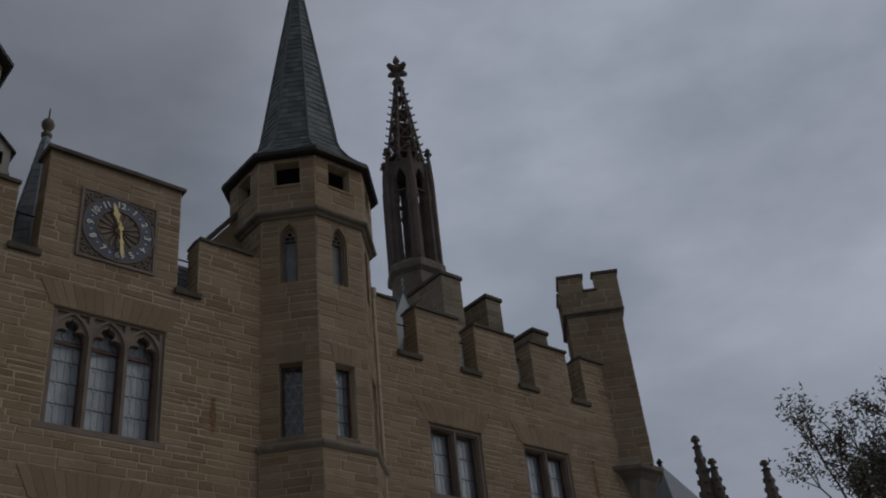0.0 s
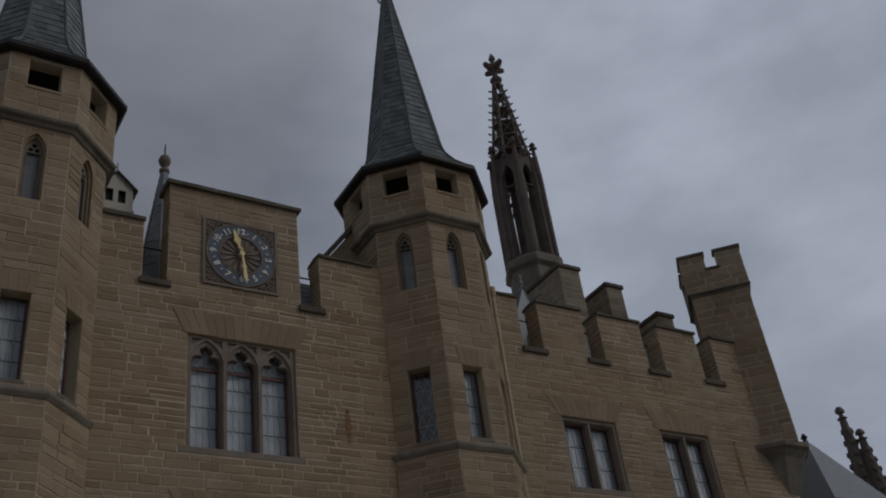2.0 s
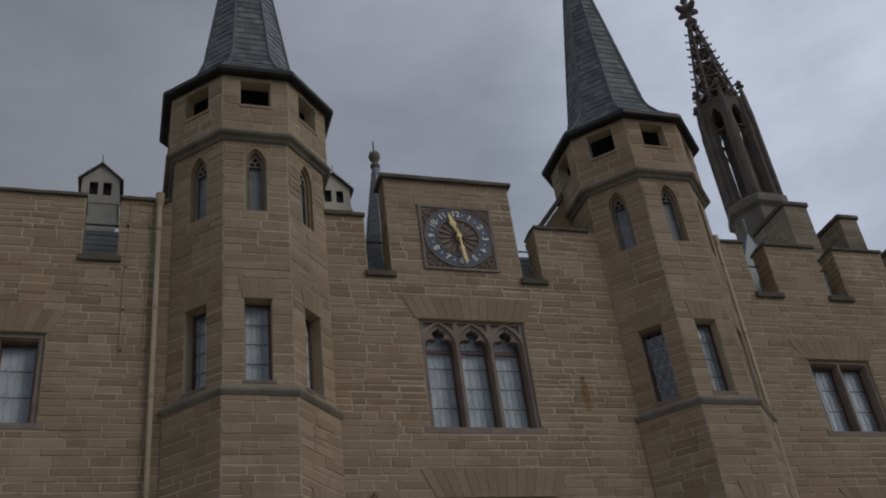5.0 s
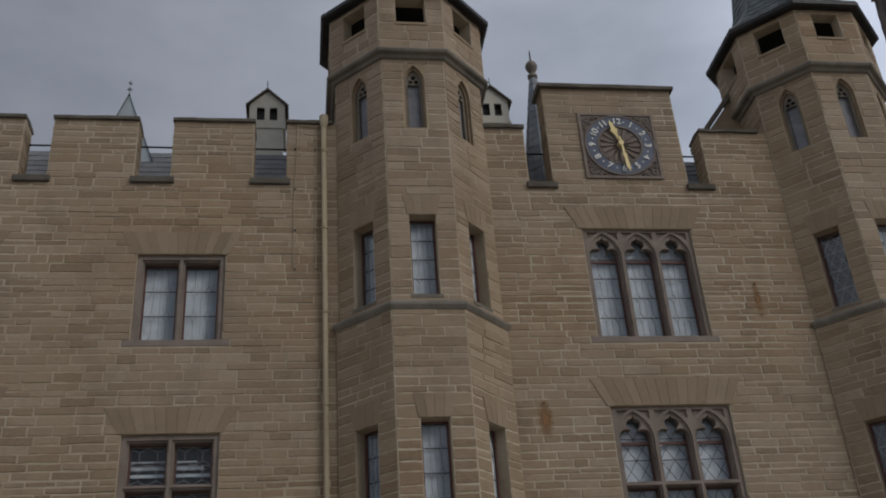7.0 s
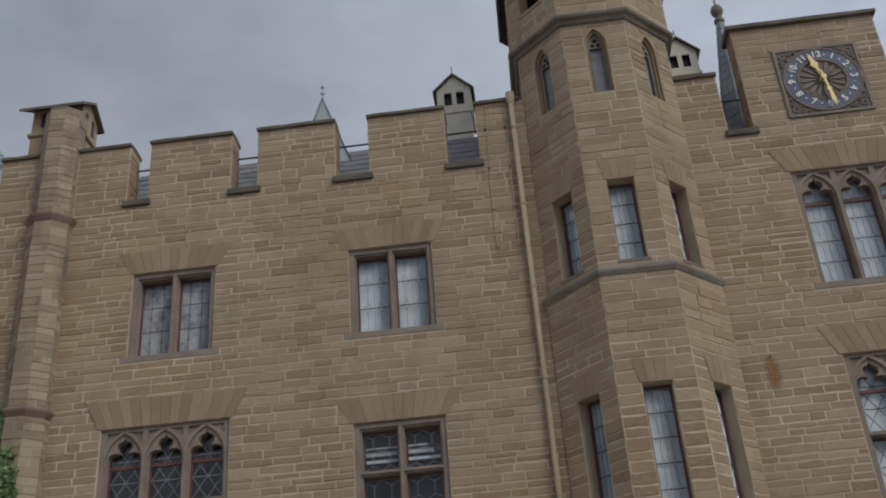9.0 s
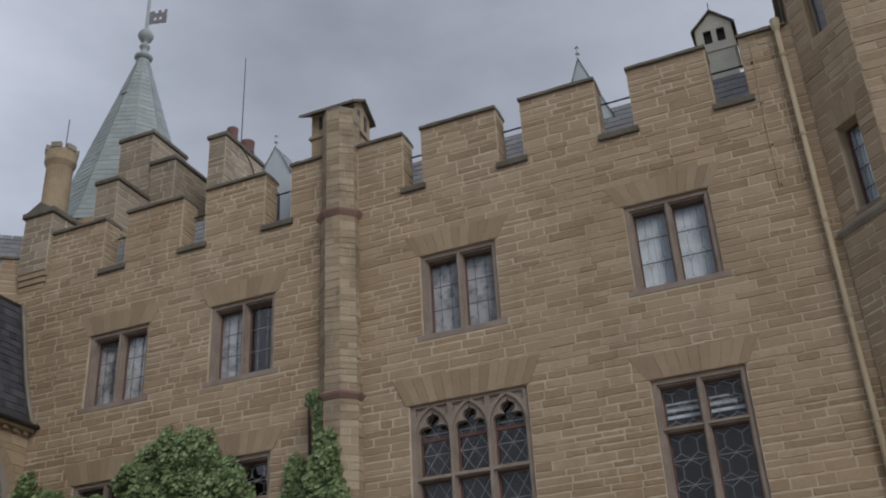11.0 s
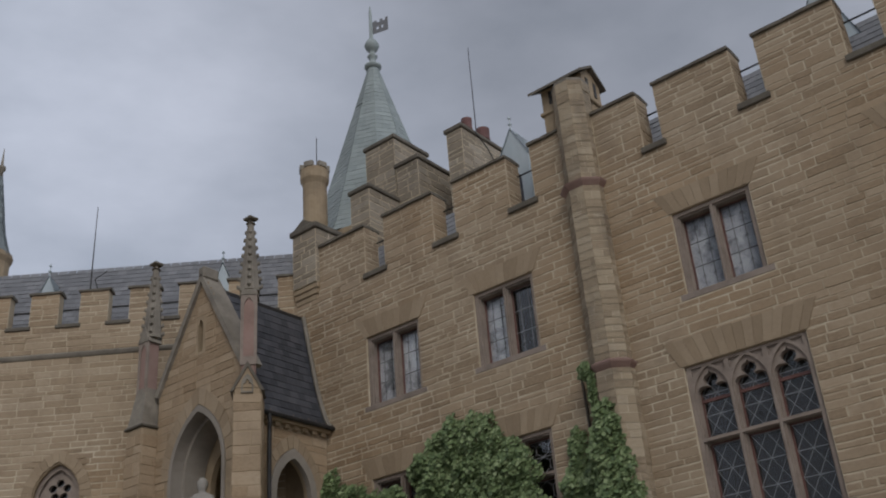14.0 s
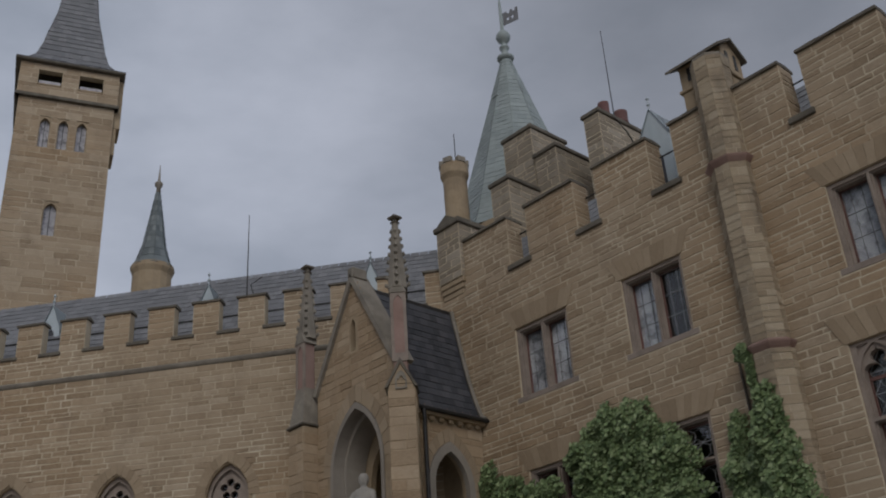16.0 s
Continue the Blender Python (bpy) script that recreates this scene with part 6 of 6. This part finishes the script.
part("roof", lathe([(1.95, 10.35), (1.95, 10.45), (0.05, 12.9)], 4, math.pi / 4), PALE_SLATE, hip)
part("finial", lathe([(0.1, 12.8), (0.06, 12.95), (0.12, 13.0), (0.02, 13.15)], 6), IRON, hip)


def tree(at, height, spread, seed, label):
    r = random.Random(seed)
    ob = thing("tree", Matrix.Translation((*at, 0)), label, "tree")
    tips = []
    limbs = bmesh.new()

    def grow(p, d, length, rad, depth):
        pts, q = [p], p
        for _ in range(3):
            d = (d + Vector((r.uniform(-0.18, 0.18), r.uniform(-0.18, 0.18), r.uniform(-0.02, 0.16)))).normalized()
            q = q + d * length / 3
            pts.append(q)
        tube(pts, [rad, rad * 0.85, rad * 0.72, rad * 0.6], 6, limbs)
        if depth == 0:
            tips.append((pts[1], q))
            return
        for _ in range(r.choice((3, 3, 4))):
            a = r.uniform(0, 2 * math.pi)
            e = (d * 0.8 + Vector((math.cos(a), math.sin(a), r.uniform(0.0, 0.6))) * 0.5).normalized()
            grow(pts[r.choice((2, 3, 3))], e, length * r.uniform(0.6, 0.8), rad * 0.55, depth - 1)

    part("trunk", tube([(0, 0, 0), (0.1, 0, height * 0.2), (0.05, 0.1, height * 0.38)], [0.3, 0.24, 0.2], 10), BARK, ob)
    for k in range(5):
        a = 2 * math.pi * k / 5
        grow(Vector((0.05, 0.1, height * (0.28 + 0.025 * k))), Vector((math.cos(a) * 0.36, math.sin(a) * 0.36, 0.9)).normalized(), height * 0.25, 0.11, 3)
    part("branchwork", limbs, BARK, ob)
    verts, faces = [], []
    for a, b in tips:
        for _ in range(76):
            c = a.lerp(b, r.uniform(0.1, 1.15)) + Vector((r.gauss(0, 0.13), r.gauss(0, 0.13), r.gauss(0, 0.12)))
            u = Vector((r.gauss(0, 1), r.gauss(0, 1), r.gauss(0, 0.6))).normalized() * r.uniform(0.05, 0.10)
            w = u.cross(Vector((r.gauss(0, 1), r.gauss(0, 1), r.gauss(0, 1)))).normalized() * 0.028
            k = len(verts)
            verts += [tuple(c - u), tuple(c + w), tuple(c + u), tuple(c - w)]
            faces.append((k, k + 1, k + 2, k + 3))
    me = bpy.data.meshes.new("crown")
    me.from_pydata(verts, [], faces)
    me.materials.append(LEAF)
    tagged(part("crown", me, LEAF, ob), kind="stuff")
    return ob


tree(polar(-67.0, 30), 13.0, 3.0, 5, "slender tree with loose bronze-green leaves past the corner")


# ---- ivy on the front ----
def ivy():
    r = random.Random(11)
    ob = thing("ivy", Matrix.Translation((-13, 18, 0)), "dense green ivy climbing the sandstone front", "ivy")
    blobs = [(-13.55, 7.35, 1.0, 1.45, 0.5), (-14.45, 7.5, 0.75, 0.95, 0.45), (-15.05, 7.85, 0.32, 0.22, 0.2), (-12.75, 7.3, 0.75, 0.85, 0.45), (-12.1, 7.05, 0.42, 0.5, 0.4), (-12.3, 6.3, 0.7, 0.6, 0.45), (-13.7, 6.1, 1.7, 1.1, 0.6), (-14.0, 8.1, 0.5, 0.5, 0.35),
             (-10.06, 8.72, 0.15, 0.2, 0.1), (-9.93, 8.3, 0.11, 0.4, 0.1), (-9.72, 7.5, 0.3, 0.5, 0.3), (-9.75, 6.75, 0.45, 0.85, 0.42), (-9.6, 5.8, 0.55, 0.9, 0.5), (-10.68, 7.25, 0.24, 0.5, 0.22), (-10.75, 6.5, 0.42, 0.6, 0.35), (-10.3, 6.35, 0.45, 0.5, 0.4), (-10.4, 5.6, 1.0, 0.8, 0.45),
             (-17.95, 7.9, 0.42, 0.55, 0.3), (-17.25, 7.5, 0.6, 0.45, 0.35), (-16.5, 7.2, 0.6, 0.4, 0.3), (-15.9, 7.3, 0.42, 0.32, 0.3), (-17.0, 6.4, 1.4, 0.9, 0.5), (-13.3, 5.0, 4.6, 0.9, 0.4), (-13.0, 3.0, 4.5, 2.0, 0.35)]
    verts, faces = [], []
    for bx, bz, rx, rz, dep in blobs:
        n = int(4300 * rx * rz) + 60 if bz > 5.2 else 2500
        for _ in range(n):
            a, q = r.uniform(0, 2 * math.pi), math.sqrt(r.random())
            lump = 1 + 0.10 * math.sin(5 * a + 3 * bx) + 0.08 * math.sin(11 * a + 5 * bz) + r.uniform(-0.05, 0.07)
            x, z = bx + rx * q * math.cos(a) * lump, bz + rz * q * math.sin(a) * lump
            y = -dep * math.sqrt(max(0, 1 - q * q)) * r.uniform(0.75, 1.1) * (0.8 + 0.45 * noise.noise(Vector((x * 2.4, z * 2.4, 0))) + 0.18 * noise.noise(Vector((x * 8, z * 8, 3)))) - 0.03
            y -= 0.42 if bx > -10.1 else 0.0
            s = r.uniform(0.036, 0.075)
            tilt = Matrix.Rotation(r.uniform(-0.6, 0.6), 3, "Z") @ Matrix.Rotation(r.uniform(-0.85, -0.1), 3, "X") @ Matrix.Rotation(r.uniform(-0.7, 0.7), 3, "Y")
            k = len(verts)
            for px, pz in ((0, -1.1), (0.75, -0.2), (0.35, 0.35), (0, 0.75), (-0.35, 0.35), (-0.75, -0.2)):
                o = tilt @ Vector((px * s, 0.12 * s * abs(px), pz * s))
                verts.append((x + 13 + o.x, y + o.y, z + o.z))
            faces.append(tuple(range(k, k + 6)))
    me = bpy.data.meshes.new("leaves")
    me.from_pydata(verts, [], faces)
    me.materials.append(IVY)
    tagged(part("leaves", me, IVY, ob), kind="stuff")
    for x0, pts in ((0.9, [(2.9, -0.03, 0), (2.75, -0.04, 4), (2.65, -0.04, 7), (2.6, -0.04, 9.0)]), (0, [(-1.2, -0.05, 0), (-1.0, -0.05, 3), (-0.9, -0.06, 6), (-1.0, -0.05, 8.6)]), (0, [(-4.3, -0.05, 0), (-4.2, -0.05, 5), (-4.4, -0.05, 7.6)])):
        part("stem", tube(pts, [0.06] + [0.03] * (len(pts) - 1), 6), BARK, ob)
    return ob


ivy()


def rust_stain():
    """Rust that has soaked into the stones: ragged and see-through towards its edges."""
    m = material("rust_stain", [(0.21, 0.115, 0.055), (0.27, 0.145, 0.065), (0.31, 0.19, 0.10)], grain=16, bump=0)
    n, l = m.node_tree.nodes, m.node_tree.links
    co = n.new("ShaderNodeTexCoord")
    mid = n.new("ShaderNodeVectorMath")
    mid.operation = "DISTANCE"
    squeeze = n.new("ShaderNodeMapping")
    squeeze.inputs["Scale"].default_value, squeeze.inputs["Location"].default_value = (1, 0, 1), (-0.5, 0, -0.5)
    l.new(co.outputs["Generated"], squeeze.inputs["Vector"])
    l.new(squeeze.outputs["Vector"], mid.inputs[0])
    patch = n.new("ShaderNodeTexNoise")
    patch.inputs["Scale"].default_value, patch.inputs["Detail"].default_value = 14, 5
    mix = n.new("ShaderNodeMath")
    mix.operation = "MULTIPLY_ADD"
    mix.inputs[1].default_value = -0.9
    l.new(patch.outputs["Fac"], mix.inputs[0])
    l.new(mid.outputs["Value"], mix.inputs[2])
    fade = n.new("ShaderNodeMapRange")
    fade.inputs["From Min"].default_value, fade.inputs["From Max"].default_value = -0.42, 0.06
    fade.inputs["To Min"].default_value, fade.inputs["To Max"].default_value = 0.85, 0.0
    l.new(mix.outputs[0], fade.inputs["Value"])
    l.new(fade.outputs[0], n["Principled BSDF"].inputs["Alpha"])
    return m


STAIN = rust_stain()


def wall_anchor(x, z, length, width=0.16):
    """An iron peg with the rust that it has bled over the stones."""
    ob = thing("iron_peg", NORTH @ Matrix.Translation((x, -0.02, z)), "small rusted iron peg with a faint streak on the wall", "peg", "iron pegs")
    part("peg", tube([(0, 0.05, 0), (0, -0.05, 0.0)], 0.02, 8), RUST, ob)
    streak = part("rust_streak", plate(rect(-width / 2, width / 2, -length, 0.05), [], -0.004, 0.008), STAIN, ob, "ragged orange rust stain")
    streak.visible_shadow = False
    return ob


wall_anchor(4.60, 8.42, 0.7, 0.3)
wall_anchor(9.42, 10.98, 0.8)
wall_anchor(21.25, 11.55, 1.5)

# ---- stonework of the walls ----
field = north_open + [(s[0] - 0.3, s[1] + 0.3, 0, 20) for s in SHAFT] + [(a, b, CREN, 20) for a, b in GAPS] + [(-10.02, -9.18, 0, 20), (6.15, 7.91, 13.58, 15.35), (-30, 5.4, TOP, 20), (8.46, 30, TOP, 20), (-19.3, -18.27, CREN, 20)]
for a, b, c, d in north_open:
    field.append((a - 0.16, b + 0.16, c - 0.15, c))
levels = [CREN, 9.8, 11.65, 7.95, 8.33]
all_stones = courses(-19.3, 23.2, 4.4, 16.06, field, rng, levels=levels)
near = [s for s in all_stones if -5.2 < s[0] and s[1] < 0.9 and 8.6 < s[2] and s[3] < 13.36]
far = [s for s in all_stones if s not in set(near)]
lay_stones(wall_north, Matrix.Identity(4), far + near, rng, limit=300)
for a, b in GAPS:
    for x, turn in ((a, 90), (b, -90)):
        m = Matrix.Translation((x, 0 if turn == 90 else 0.55, 0)) @ Matrix.Rotation(radians(turn), 4, "Z")
        st = part("side_facing", stone_mesh("side_facing", courses(0, 0.55, CREN, TOP, [], rng, lengths=(0.25, 0.55)), rng, STONE), STONE, parapet)
        st.matrix_local = m
        tagged(st, kind="stuff")
for x, turn, top in ((5.4, -90, 16.06), (8.46, 90, 16.06)):
    m = Matrix.Translation((x, 0 if turn == 90 else 0.5, 0)) @ Matrix.Rotation(radians(turn), 4, "Z")
    st = part("side_facing", stone_mesh("side_facing", courses(0, 0.5, CREN, top, [], rng, lengths=(0.25, 0.5)), rng, STONE), STONE, clock_block)
    st.matrix_local = m
    tagged(st, kind="stuff")
warc = (0.80 ** 2 + 1.17 ** 2) / (2 * 0.80)
wsteps = [(0.80, 5.5, 8.56)] + [(0.80 - warc + math.sqrt(warc ** 2 - (0.085 + 0.17 * i) ** 2), 8.56 + 0.17 * i, 8.73 + 0.17 * i) for i in range(6)]
wfield = [((a + b) / 2 - q, (a + b) / 2 + q, lo, hi) for a, b, c, d in west_open for q, lo, hi in wsteps] + [(b, c, 13.45, 20) for (a, b), (c, d) in zip(WM, WM[1:])] + [(-40, 5, 12.47, 12.63)]
west_stones = courses(-31.5, 0.1, 4.5, 14.45, wfield, rng, h=0.17, lengths=(0.3, 0.8))
west_near = [s for s in west_stones if -10 < s[0] and s[1] < -3 and 10.0 < s[2] < 13.4]
lay_stones(wall_west, Matrix.Identity(4), [s for s in west_stones if s not in set(west_near)] + west_near, rng, limit=300)
pm = Matrix.Identity(4)
arc = (1.22 ** 2 + 1.85 ** 2) / (2 * 1.22)
pf = [(-1.2, 1.2, 0, 8.18), (-0.2, 0.15, 11.1, 12.1)]
for i in range(9):
    half = 1.22 - arc + math.sqrt(arc ** 2 - (0.1 + 0.2 * i) ** 2)
    pf.append((-half, half, 8.18 + 0.2 * i, 8.38 + 0.2 * i))
gable_steps = [(-20, -1.6 + (z - 10.4) * 0.56, z, z + 0.2) for z in (10.4 + 0.2 * i for i in range(14))] + [(1.5 - (z - 10.4) * 0.53, 20, z, z + 0.2) for z in (10.4 + 0.2 * i for i in range(14))]
lay_stones(porch, pm, courses(-1.6, 1.5, 5.0, 13.0, pf + gable_steps, rng, h=0.2, lengths=(0.3, 0.7)), rng, limit=150)
sm = Matrix.Translation((0.88, 0.42, 0)) @ Matrix.Rotation(radians(90), 4, "Z")
ps = part("stonework", stone_mesh("stonework", courses(0, 2.95, 5.0, 9.3, [(1.0, 2.56, 0, 8.0), (1.25, 2.3, 8.0, 8.9)], rng, h=0.22, lengths=(0.3, 0.7)), rng, STONE), STONE, porch)
ps.matrix_local = sm
tagged(ps, kind="stuff")
